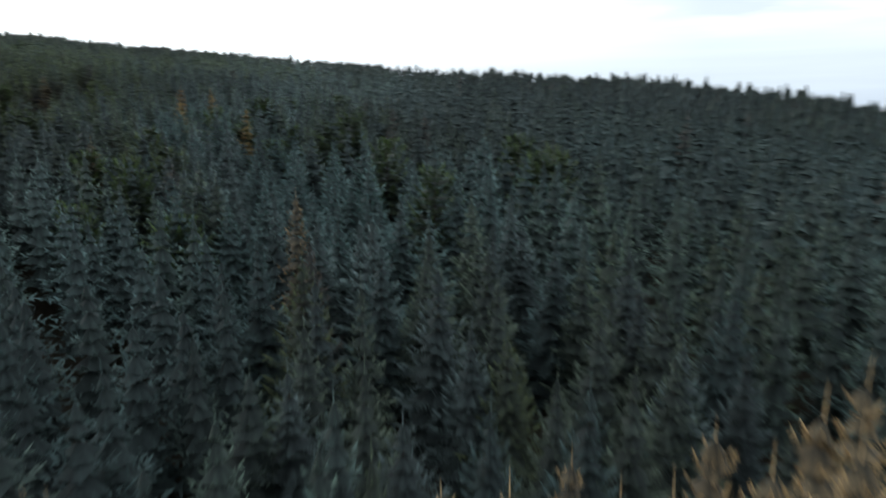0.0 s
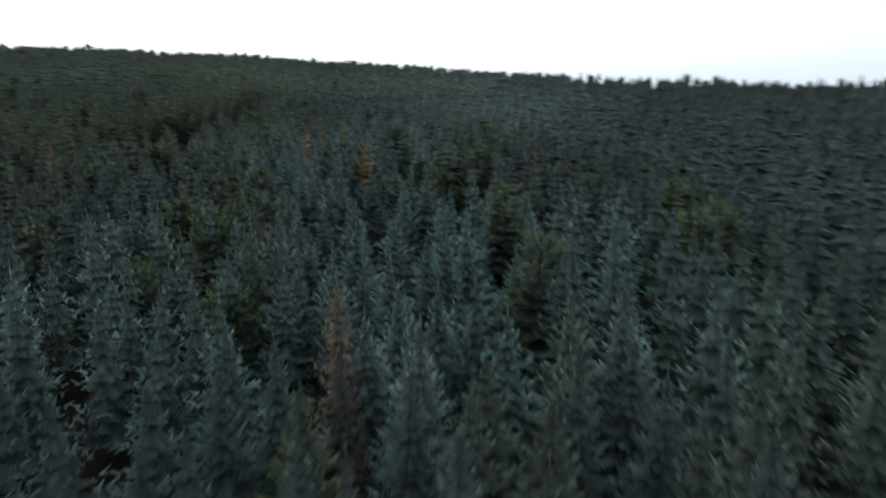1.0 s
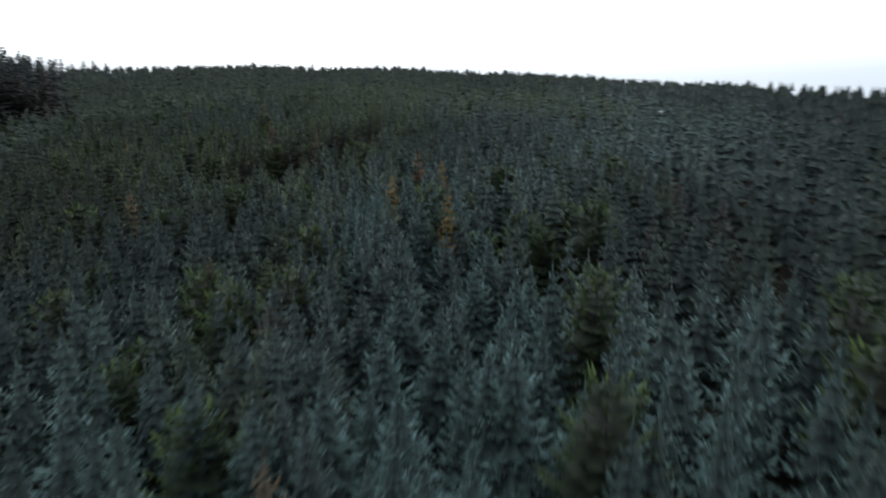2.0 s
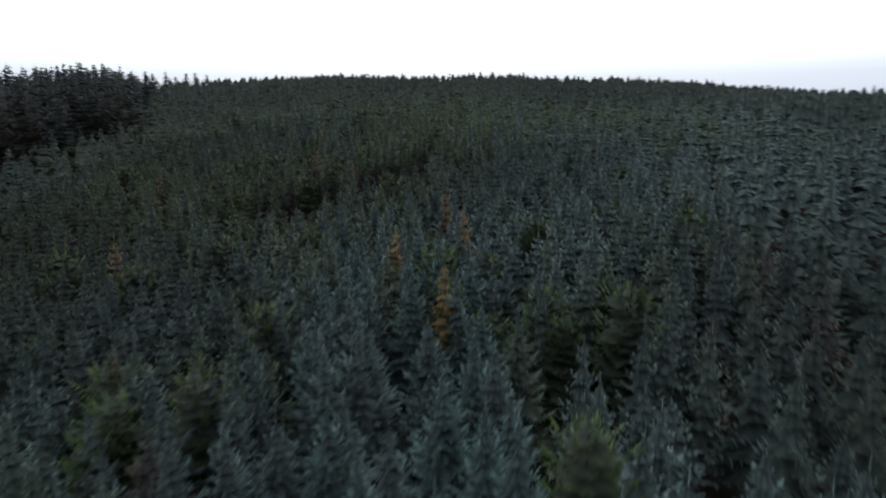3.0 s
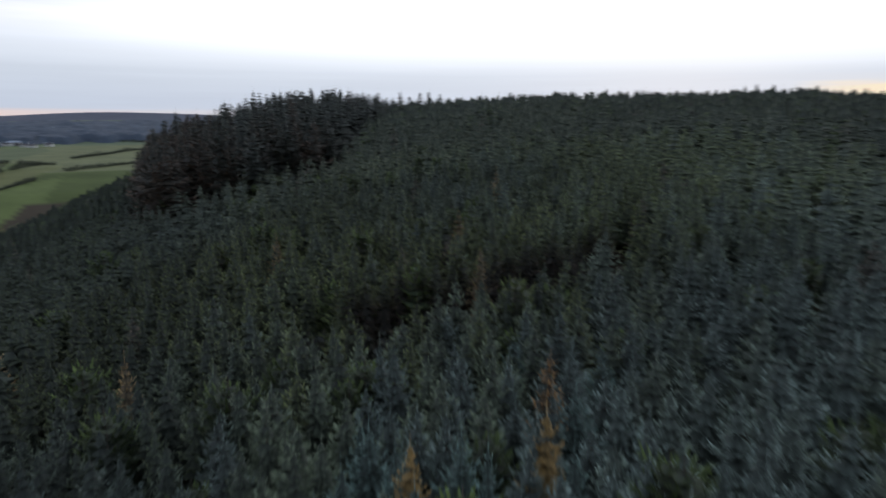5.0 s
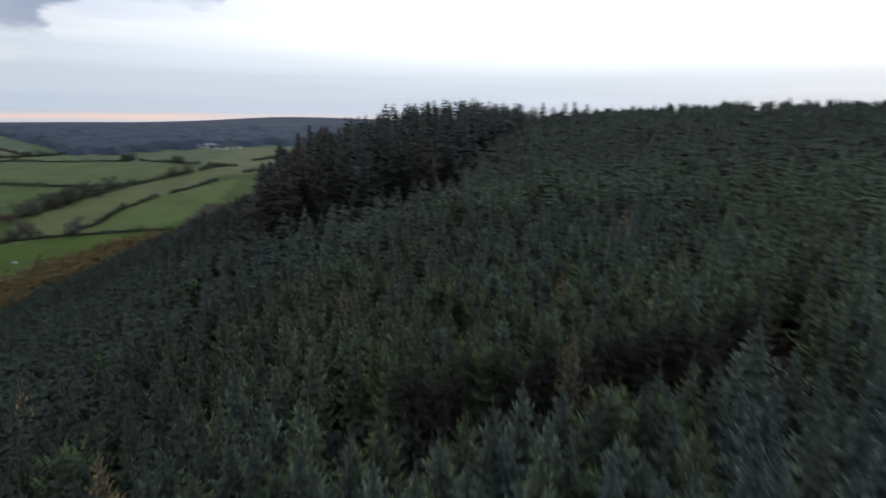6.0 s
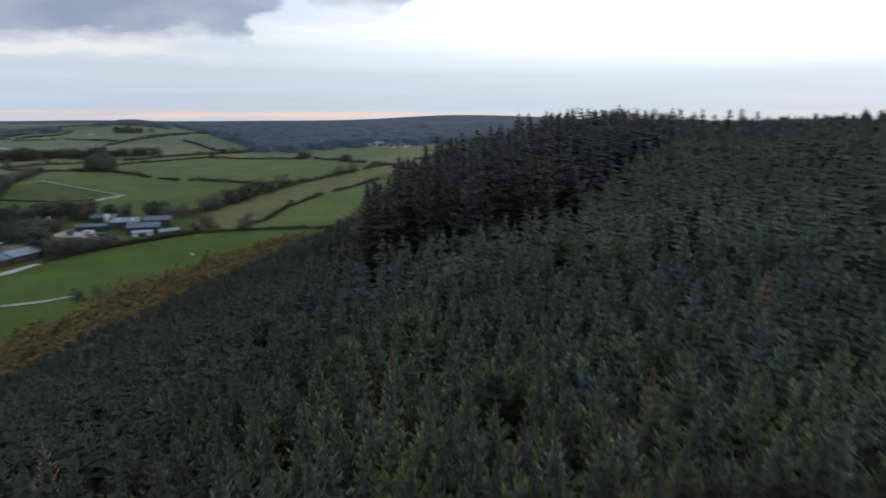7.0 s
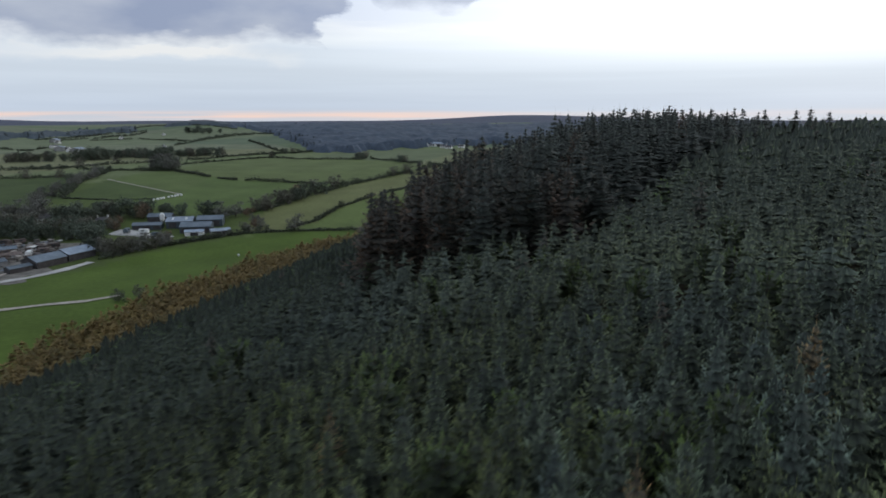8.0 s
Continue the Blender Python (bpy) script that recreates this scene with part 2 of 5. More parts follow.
def ground_z(x, y):
    """The one sheet of ground: the hill where it stands above the valley."""
    h, v = canopy_z(x, y) - planted(x, y), valley_z(x, y)
    r = np.hypot(np.asarray(x, float) + 60, np.asarray(y, float) - 100)
    h = h - np.clip((r - 260) * 0.25, 0, 60)
    k = 2.0
    return np.maximum(h, v) + k * np.log1p(np.exp(-np.abs(h - v) / k))


# lower edge of the spruce and lower edge of the larch belt, along the foot of the hill
def spruce_foot(x):
    return np.interp(x, (-330, -226, -150, -117, -60, 0, 40, 140), (-14, -16, -22, -16, 1, 15, 18, 30))


def larch_foot(x):
    return np.interp(x, (-330, -262, -216, -154, -117, -60, 0, 60, 140), (-32, -43, -49, -44, -37, -27, -14, -8, 0))


def inside(x, y, poly):
    x, y = np.asarray(x, float), np.asarray(y, float)
    res = np.zeros(x.shape, bool)
    for (x0, y0), (x1, y1) in zip(poly, poly[1:] + poly[:1]):
        cross = (y0 > y) != (y1 > y)
        res ^= cross & (x < (x1 - x0) * (y - y0) / ((y1 - y0) if y1 != y0 else 1e-9) + x0)
    return res


rng = np.random.default_rng(11)
FIELDS = [  # outline and grass colour
    ([(-150, -40), (-262, -40), (-420, -20), (-365, -50), (-355, -79), (-329, -101), (-302, -115), (-255, -125), (-231, -140), (-160, -180), (-80, -120)], (0.062, 0.103, 0.018)),
    ([(-329, -101), (-355, -79), (-365, -50), (-420, -20), (-560, -30), (-483, -57), (-419, -75), (-383, -75), (-362, -83)], (0.080, 0.118, 0.028)),
    ([(-362, -83), (-383, -75), (-419, -75), (-483, -57), (-640, -40), (-605, -74), (-502, -100), (-399, -116), (-345, -105)], (0.098, 0.120, 0.036)),
    ([(-399, -116), (-504, -101), (-502, -192), (-512, -229), (-425, -195), (-391, -221), (-370, -140)], (0.066, 0.104, 0.024)),
    ([(-425, -195), (-512, -229), (-541, -300), (-473, -295)], (0.070, 0.105, 0.026)),
    ([(-386, -256), (-473, -295), (-425, -195), (-391, -221)], (0.056, 0.088, 0.022)),
    ([(-504, -101), (-605, -74), (-667, -79), (-703, -127), (-720, -172), (-730, -296), (-672, -312), (-541, -300), (-512, -229), (-502, -192)], (0.078, 0.110, 0.030)),
    ([(-386, -256), (-447, -299), (-484, -332), (-446, -371), (-330, -330), (-330, -260)], (0.052, 0.080, 0.022)),
]
FAR_SEEDS = np.stack([rng.uniform(-2300, -560, 70), rng.uniform(-1500, 150, 70)], 1)
FAR_TINTS = np.array([(0.074, 0.100, 0.034), (0.088, 0.108, 0.040), (0.062, 0.086, 0.032), (0.094, 0.110, 0.044), (0.068, 0.092, 0.036)])[rng.integers(0, 5, 70)]


def far_cell(x, y):
    """The far field that a place lies in, and how far it is from that field's edge."""
    d = np.hypot(np.asarray(x)[..., None] - FAR_SEEDS[:, 0], 1.6 * (np.asarray(y)[..., None] - FAR_SEEDS[:, 1]))
    two = np.partition(d, 1, -1)
    return d.argmin(-1), two[..., 1] - two[..., 0]


def is_far_wood(x, y):
    """The dark forest below the far hill, the belt across the valley and the wooded hilltop."""
    dx, dy = np.asarray(x, float) + 36, np.asarray(y, float) - 85
    r, b = np.hypot(dx, dy), np.degrees(np.arctan2(-dx, dy))
    edge = np.interp(b, (90, 102.7, 107.2, 109.7, 112.2, 115, 117.7, 119.1, 121.5), (1150, 1059, 992, 941, 894, 938, 1390, 1757, 1950)) + 25 * np.sin(b * 2.3)
    wood = (r > edge) & (b < 121.5 + 0.6 * np.sin(r / 180)) & (r < 2300)
    wood |= (b > 121) & (b < 126.3) & (np.abs(r - 1950 - 20 * (b - 123)) < 90)
    middle = np.interp(b, (128, 130, 133, 135.5, 137.5, 150), (1960, 1890, 1700, 1570, 1500, 1500))
    wood |= (b > 128.5) & (b < 150) & (np.abs(r - middle - 30 * np.sin(b * 3.1)) < 95 + 45 * np.sin(b * 2.1))
    return wood


def land_tint(x, y):
    c = np.tile((0.066, 0.096, 0.028), (len(x), 1))
    r = np.hypot(x + 36, y - 85)
    far = r > 560
    cell, _ = far_cell(x[far], y[far])
    # distance haze put into the grass: far fields lifted and turned bluer
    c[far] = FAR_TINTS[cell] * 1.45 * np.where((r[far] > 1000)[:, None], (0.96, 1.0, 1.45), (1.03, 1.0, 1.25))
    for poly, tint in FIELDS:
        # fields halfway out take a little haze blue as well
        c[inside(x, y, poly)] = np.array(tint) * (1.0 if tint[0] < 0.063 else 1.16) * ((1, 1, 1) if tint[2] < 0.02 else (1.04, 1.0, 1.3))
    w = is_far_wood(x, y)
    # woods and farthest hills: blue-grey haze mixed into the ground colour
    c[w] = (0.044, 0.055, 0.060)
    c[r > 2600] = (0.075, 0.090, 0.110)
    c = c * np.array((1.02, 0.93, 1.0))
    hill = (canopy_z(x, y) - planted(x, y) > valley_z(x, y) - 3) & (y > larch_foot(x)) & (r < 420)
    c[hill] = (0.045, 0.036, 0.024)
    c[(y > larch_foot(x) + 1) & (y < spruce_foot(x)) & (x > -330) & (x < 60)] = (0.100, 0.070, 0.028)
    return c


# ground: rings round the hill, closer towards the open valley
angles = np.concatenate([np.arange(70, 148, 0.35), np.arange(148, 430, 2.4)])
rings = [0.5]
while rings[-1] < 4690:
    rings.append(rings[-1] + max(4.0, rings[-1] * 0.021))
A, Rr = np.meshgrid(np.radians(angles), rings)
gx, gy = -36 - np.sin(A) * Rr, 85 + np.cos(A) * Rr
gz = ground_z(gx.ravel(), gy.ravel())
na, nr = len(angles), len(rings)
i, j = np.meshgrid(np.arange(na), np.arange(nr - 1))
p0, p1 = (j * na + i).ravel(), (j * na + (i + 1) % na).ravel()
quads = np.concatenate([np.stack([p0, p1, p1 + na], 1), np.stack([p0, p1 + na, p0 + na], 1)])[:, ::-1]
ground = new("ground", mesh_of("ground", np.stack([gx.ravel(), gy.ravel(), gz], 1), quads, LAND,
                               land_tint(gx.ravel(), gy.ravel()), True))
tagged(ground, "green pasture fields and brown forest floor on rolling land", "ground", kind="structure")


def strip(name, points, width, mat, label, category, lift=0.06):
    """A track or a paved strip laid on the ground along a line."""
    pts = []
    for (x0, y0), (x1, y1) in zip(points, points[1:]):
        n = max(2, int(math.hypot(x1 - x0, y1 - y0) / 2.5))
        pts += [(x0 + (x1 - x0) * k / n, y0 + (y1 - y0) * k / n) for k in range(n)]
    pts.append(points[-1])
    P = np.array(pts, float)
    T = np.gradient(P, axis=0)
    N = np.stack([-T[:, 1], T[:, 0]], 1) / np.linalg.norm(T, axis=1)[:, None]
    half = width / 2 * (1 + 0.18 * np.sin(np.arange(len(P)) * 0.9))[:, None]
    rows = [P + N * half * s for s in (-1, -0.33, 0.33, 1)]
    xy = np.stack(rows, 1).reshape(-1, 2)
    z = ground_z(xy[:, 0], xy[:, 1]) + lift
    z[1::4] += 0.05
    z[2::4] += 0.05
    tris = []
    for k in range(len(P) - 1):
        for m in range(3):
            a = k * 4 + m
            tris += [(a, a + 4, a + 5), (a, a + 5, a + 1)]
    ob = new(name, mesh_of(name, np.column_stack([xy, z]), tris, mat, None, True))
    return tagged(ob, label, category, kind="structure")


strip("lane", [(-150, -140), (-180, -112), (-193, -97), (-201, -88), (-207, -78), (-216, -72)], 3.2, GRAVEL, "pale gravel farm lane across the grass", "lane", 0.25)
strip("field_path", [(-473, -295), (-450, -247), (-425, -195)], 1.7, GRAVEL, "pale trodden path across a pasture", "path", 0.25)

# ---- trees ----
GREY = np.array((0.140, 0.182, 0.160))
BLUE, GREEN, OLIVE = np.array((0.130, 0.198, 0.172)), np.array((0.138, 0.162, 0.056)), np.array((0.086, 0.124, 0.030))
SHADED = np.array((0.023, 0.030, 0.025))  # inside of a crown: old needles and painted shade in one dark colour
TAN, BROWN = np.array((0.36, 0.235, 0.105)), np.array((0.085, 0.062, 0.045))


class Shape:
    """Gathers places, triangles and the share of pale young colour (0 in the darkened inside, 1 at the tips)."""

    def __init__(self):
        self.v, self.f, self.t = [], [], []

    def add(self, verts, tris, young):
        k = len(self.v)
        self.v += verts
        self.t += young
        self.f += [(a + k, b + k, c + k) for a, b, c in tris]

    def arrays(self):
        return np.array(self.v, float), np.array(self.f, np.int32), np.array(self.t, float)


def bough(s, r, z, turn, length, pitch, curl, teeth, fat, top_lift):
    """One branch: twigs along both sides of its outer part, arched and turned up at its end; more of them where it is
    seen near by. The last argument pales boughs high in the crown: new growth and top light together.
    """
    rad, upv = np.array((math.cos(turn), math.sin(turn), 0.0)), np.array((0, 0, 1.0))
    tilt = r.normal(0, 0.16)
    side = np.array((-rad[1], rad[0], 0.0)) * math.cos(tilt) + upv * math.sin(tilt)

    def spine(q):
        return np.array((0, 0, z)) + rad * length * q * math.cos(pitch) + upv * length * (math.sin(pitch) * q + curl * q * q)

    verts, young, tris = [], [], []
    qs = np.linspace(0.3, 0.95, teeth + 1)
    for m in range(teeth):
        q, step = qs[m], qs[m + 1] - qs[m]
        for sign in (-1, 1):
            reach = length * fat * (1.1 - 0.75 * q) * r.uniform(0.7, 1.25)
            verts += [spine(q), spine(q + 0.5 * step), spine(q) + rad * reach * r.uniform(0.6, 1.0) + side * sign * reach + upv * reach * r.uniform(-0.2, 0.2)]
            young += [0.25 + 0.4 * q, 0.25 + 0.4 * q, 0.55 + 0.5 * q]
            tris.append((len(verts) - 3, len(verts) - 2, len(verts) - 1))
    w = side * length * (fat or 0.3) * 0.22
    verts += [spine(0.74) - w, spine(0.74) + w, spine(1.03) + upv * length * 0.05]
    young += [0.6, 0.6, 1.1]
    n = len(verts)
    s.add(verts, tris + [(n - 3, n - 2, n - 1)], [a * top_lift for a in young])
    return spine(0.66 if teeth else 0.9)


def spruce_shape(seed, detail, high=8.0, wide=2.75, low=0.08, whorls=18, each=6, blunt=0.0, steep=0.0, leader=0.7, thin=1.0, full=0.8, dense=0.42, ragged=0.3):
    """Crown of a conifer: whorls of boughs on the stem, each a folded skirt of old twigs with sprays of needles on it, and a bare leading shoot."""
    r, s = np.random.default_rng(seed), Shape()

    def reach_at(z):
        rest = max(0.0, 1 - z / high)
        return wide * (blunt * min(1.0, rest * 5) + (1 - blunt) * rest ** full)

    gap = high * (0.98 - low) / whorls
    for k in range(whorls):
        q = max(0.0, (k + r.uniform(-0.16, 0.16)) / whorls)
        z = high * (low + (0.98 - low) * q)
        reach = reach_at(z) + 0.12
        n = each if q < 0.8 else max(4, each - 1)
        spin, top_lift = r.uniform(0, 6.28), 0.8 + 0.3 * q
        turns = [spin + 6.283 * (m + r.uniform(-0.28, 0.28)) / n for m in range(n)]
        tips, sizes = [], []
        for turn in turns:
            size = reach * r.uniform(1 - ragged, 1 + 0.6 * ragged)
            pitch = radians(-14 + steep + 46 * q ** 1.5 + r.uniform(-11, 11))
            sizes.append(size)
            tips.append(bough(s, r, z + r.uniform(-0.12, 0.12), turn, size, pitch, 0.12 + 0.2 * r.random(), (0, 3, 6)[detail], (0, 0.36, 0.31)[detail] * thin, top_lift))
        # the skirt: ridges out to the boughs' ends, folds between them darkened as shade
        verts, young, tris = [], [], []
        for m in range(n):
            after = turns[(m + 1) % n] + (6.283 if m == n - 1 else 0)
            between, fold = (turns[m] + after) / 2, dense * min(sizes[m], sizes[(m + 1) % n]) * r.uniform(0.85, 1.15)
            drop = 0.5 * (tips[m][2] + tips[(m + 1) % n][2]) - 0.12 * fold
            for a in (turns[m], between):
                verts.append(np.array((math.cos(a) * 0.1 * reach, math.sin(a) * 0.1 * reach, z + gap * 1.1)))
            verts += [tips[m] - np.array((0, 0, 0.05 * sizes[m])), np.array((math.cos(between) * fold, math.sin(between) * fold, drop))]
            young += [0.1, 0.1, (0.42 if detail else 0.62) * top_lift, 0.16 * top_lift]
            i, j = 4 * m, 4 * ((m + 1) % n)
            tris += [(i, i + 2, i + 3), (i, i + 3, i + 1), (i + 1, i + 3, j + 2), (i + 1, j + 2, j)]
        s.add(verts, tris, young)
    # leading shoot
    a = 0.03
    top = high + leader * r.uniform(0.4, 1.1)
    s.add([np.array((a, 0, high * 0.92)), np.array((-a / 2, a, high * 0.92)), np.array((-a / 2, -a, high * 0.92)), np.array((0.03, 0.02, top))],
          [(0, 1, 3), (1, 2, 3), (2, 0, 3)], [0.5, 0.5, 0.5, 1.0])
    return s.arrays()


def paint(young, colour, inner=0.6, tip=1.5, inner_tone=SHADED):
    """Needle colour: old wood and needles inside, darkened further as painted shade, pale new growth at the tips."""
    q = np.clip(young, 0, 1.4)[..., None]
    return (inner_tone * np.clip(1 - q, 0, 1) + colour * q) * (inner + (tip - inner) * q)


def stem_mesh(name, high, thick, sides=6):
    r = np.random.default_rng(5)
    v, f = [], []
    zs = np.linspace(-0.4, high * 0.97, 4)
    for k, z in enumerate(zs):
        w = thick * (1 - 0.93 * max(z, 0) / high) * (1.25 if k == 0 else 1)
        for m in range(sides):
            a = 6.283 * m / sides
            v.append((w * math.cos(a) * r.uniform(0.9, 1.1), w * math.sin(a) * r.uniform(0.9, 1.1), z))
    for k in range(3):
        for m in range(sides):
            a, b = k * sides + m, k * sides + (m + 1) % sides
            f += [(a, b, b + sides), (a, b + sides, a + sides)]
    return mesh_of(name, np.array(v), f, BARK, None, True)


def lean(x, y, z, size, turn, tall=1.0):
    return Matrix.Translation((x, y, z)) @ Matrix.Rotation(turn, 4, "Z") @ Matrix.Diagonal((size, size, size * tall, 1))


def scatter(name, shapes, x, y, z, size, tall, pick, colours, seed, label, category, mat=None, pale=1.6, inner_tone=None):
    """Many trees of one kind joined into one object: which shape, where, how large and in which colour."""
    r = np.random.default_rng(seed)
    vs, fs, cs, k = [], [], [], 0
    for n, (v, f, t) in enumerate(shapes):
        sel = np.flatnonzero(pick == n)
        if not len(sel):
            continue
        turn = r.uniform(0, 6.283, len(sel))
        co, si = np.cos(turn)[:, None], np.sin(turn)[:, None]
        s = size[sel][:, None]
        tip = r.normal(0, 0.02, (len(sel), 2))
        P = np.stack([(v[:, 0] * co - v[:, 1] * si) * s + x[sel][:, None] + v[:, 2] * tip[:, :1],
                      (v[:, 0] * si + v[:, 1] * co) * s + y[sel][:, None] + v[:, 2] * tip[:, 1:],
                      v[:, 2] * s * tall[sel][:, None] + z[sel][:, None]], -1)
        F = f[None] + (np.arange(len(sel)) * len(v))[:, None, None] + k
        C = paint(np.broadcast_to(t, (len(sel), len(t))), colours[sel][:, None, :], tip=pale, inner_tone=SHADED if inner_tone is None else inner_tone)
        vs.append(P.reshape(-1, 3)), fs.append(F.reshape(-1, 3)), cs.append(C.reshape(-1, 3))
        k += len(sel) * len(v)
    ob = new(name, mesh_of(name, np.concatenate(vs), np.concatenate(fs), mat or NEEDLES, np.concatenate(cs)))
    return tagged(ob, label, category, kind="stuff")


# planting plan: rows a little over two metres apart, uneven, inside the planted ground
PLANT_EDGE = [(-245, 40), (-236, 110), (-205, 170), (-165, 225), (-110, 262), (-30, 248), (50, 225), (130, 190), (140, 165), (100, 110),
              (66, 70), (46, 40), (36, 17), (10, 14), (-60, 0), (-117, -18), (-150, -24), (-226, -18), (-345, -18), (-345, 16), (-300, 22)]
STAND = [(-110, 55.0), (-110, 84), (-140, 98), (-184, 119), (-225, 135), (-232, 58), (-160, 51)]


def rows_of(spacing, turned, seed):
    """Planting places in uneven rows."""
    r = np.random.default_rng(seed)
    px, py = np.meshgrid(np.arange(-380, 180, spacing), np.arange(-60, 300, spacing * 0.97))
    px, py, t = px.ravel() + 103, py.ravel() - 120, radians(turned)
    jig = spacing * 0.23
    x = px * math.cos(t) - py * math.sin(t) - 103 + r.normal(0, jig, px.size)
    y = px * math.sin(t) + py * math.cos(t) + 120 + r.normal(0, jig, px.size)
    return x, y, r.random(px.size)


ax, ay, ar = rows_of(2.1, 12, 21)
cx, cy, cr = rows_of(2.55, 12, 23)
bx, by, br = rows_of(3.35, 7, 22)
LOWER = [(20, 10), (30, 80), (-20, 140), (-110, 130), (-126, 104), (-112, 70), (-150, 52), (-150, 10)]  # close planting
chosen_c = (older(cx, cy) < 0.3 + 0.4 * cr) & (cr > 0.04) & ~inside(cx, cy, LOWER)
chosen_a, chosen_b = (older(ax, ay) < 0.3 + 0.4 * ar) & (ar > 0.04) & inside(ax, ay, LOWER), (older(bx, by) > 0.3 + 0.4 * br) & (br > 0.05)
tx, ty = np.concatenate([ax[chosen_a], bx[chosen_b], cx[chosen_c]]), np.concatenate([ay[chosen_a], by[chosen_b], cy[chosen_c]])
keep = inside(tx, ty, PLANT_EDGE) & (ty > spruce_foot(tx)) & ~inside(tx, ty, STAND) & ~((tx > 2) & (tx < 22) & (ty < 19.5))
keep &= ~((np.abs(tx + 50.5 + 0.6 * np.sin(ty * 0.3)) < 3.2) & (ty > 69) & (ty < 100))  # an open ride
tx, ty = tx[keep], ty[keep]


def soft_noise(x, y, scale, seed):
    r = np.random.default_rng(seed)
    out = np.zeros(len(x))
    for k in range(7):
        a, ph, fr = r.uniform(0, 6.283), r.uniform(0, 6.283), r.uniform(0.6, 1.9) / scale
        out += np.sin((x * math.cos(a) + y * math.sin(a)) * fr * 6.283 + ph)
    return out / 2.6


tz = ground_z(tx, ty) - 0.1
broad, fine = soft_noise(tx, ty, 55, 3), soft_noise(tx, ty, 14, 4)
old = older(tx, ty)
tall_by = np.clip(1.0 + 0.04 * broad + 0.04 * fine + rng.normal(0, 0.055, len(tx)), 0.75, 1.2)
tall_by = tall_by * np.where(rng.random(len(tx)) < 0.06, 0.8, 1.0) * (1.0 + 0.29 * old)
girth = np.where(inside(tx, ty, LOWER), 0.93 + 0.18 * old, 1.06 + 0.06 * old) * rng.normal(1, 0.12, len(tx)).clip(0.72, 1.35)
valley_side = 0.5 + 0.5 * np.tanh((-44 - tx) / 14)
mixed = np.clip(0.14 + 0.60 * valley_side + 0.22 * soft_noise(tx, ty, 60, 8) + rng.normal(0, 0.24, len(tx)), 0, 1)
upper = 0.5 + 0.5 * np.tanh((ty - 0.4 * tx - 1.2 * np.clip(tx + 8, 0, 30) - 52) / 10)
mixed = np.clip(mixed + 0.3 * (0.5 - 0.5 * np.tanh((ty - 54) / 5)) * (0.5 - 0.5 * np.tanh((tx + 44) / 6)), 0, 1)
mixed = np.clip(mixed + (0.20 - 0.10 * (0.5 + 0.5 * np.tanh((ty - 78) / 4))) * (0.5 - 0.5 * np.tanh((tx + 52) / 6)) - 0.15 * (0.5 + 0.5 * np.tanh((ty - 84) / 5)) * (0.5 + 0.5 * np.tanh((tx + 52) / 6)), 0, 1)
tint = (BLUE[None] * (1 - upper[:, None]) + GREY[None] * upper[:, None]) * (1 - mixed[:, None]) + GREEN[None] * mixed[:, None]
# an older, browner compartment over the crest
OVER = [(-111, 84), (-98, 108), (-84, 138), (-52, 149), (20, 158), (140, 150), (140, 300), (-260, 300), (-260, 130), (-184, 119)]
browner = np.maximum(inside(tx, ty, OVER) * 0.75, 0.6 / (1 + np.exp(np.clip((tx + 92) / 5, -30, 30))) * (ty > 50))
tint = tint * (1 - browner[:, None]) + np.array((0.086, 0.092, 0.064)) * browner[:, None]
# random tone per tree; painted shade dims the valley side and right flank
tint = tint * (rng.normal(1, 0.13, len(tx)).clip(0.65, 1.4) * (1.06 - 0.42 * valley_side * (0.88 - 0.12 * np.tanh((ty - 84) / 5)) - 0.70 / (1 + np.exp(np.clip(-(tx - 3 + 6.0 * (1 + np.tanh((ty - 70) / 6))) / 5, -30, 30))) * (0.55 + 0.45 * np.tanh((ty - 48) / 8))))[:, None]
# olive-brown rows next to the larches
rim_rows = 0.65 * np.exp(-np.clip(ty - spruce_foot(tx), 0, 60) / 7) * (tx < -40)
tint = tint * (1 - rim_rows[:, None]) + np.array((0.105, 0.092, 0.040)) * rim_rows[:, None]
# the lower rows are darkened in the tint, as painted shade
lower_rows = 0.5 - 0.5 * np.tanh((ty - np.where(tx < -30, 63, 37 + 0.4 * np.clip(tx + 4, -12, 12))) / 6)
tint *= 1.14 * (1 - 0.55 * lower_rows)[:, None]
# slight painted lift of the upper middle slope
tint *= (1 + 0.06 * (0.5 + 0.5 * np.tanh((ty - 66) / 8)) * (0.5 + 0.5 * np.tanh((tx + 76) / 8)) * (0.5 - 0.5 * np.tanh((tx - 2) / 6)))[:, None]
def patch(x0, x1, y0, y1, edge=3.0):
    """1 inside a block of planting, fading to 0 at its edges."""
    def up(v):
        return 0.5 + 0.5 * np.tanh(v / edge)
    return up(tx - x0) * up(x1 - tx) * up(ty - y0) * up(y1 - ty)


# light and shade painted into the tint, block by block
block_shade = 1 - 0.30 * patch(-160, -52, -30, 50, 6.0) + 0.2 * patch(-17, -3, 37, 64) + 0.15 * patch(-30, -16, 60, 80, 4.0) - 0.22 * patch(-18, 4, 68, 95, 4.0) - 0.25 * patch(-44, -21, 45, 62) - 0.22 * patch(-30, -15, 30, 47) - 0.30 * patch(-48, -22, 82, 130, 5.0) + 0.10 * patch(-128, -92, 70, 112, 5.0) - 0.08 * patch(-90, -52, 66, 106, 5.0) - 0.5 * patch(-24, -7, 0, 33) + 0.1 * broad
tint *= block_shade[:, None]
brownish = rng.random(len(tx)) < 0.008
tint[brownish] = BROWN * 1.25
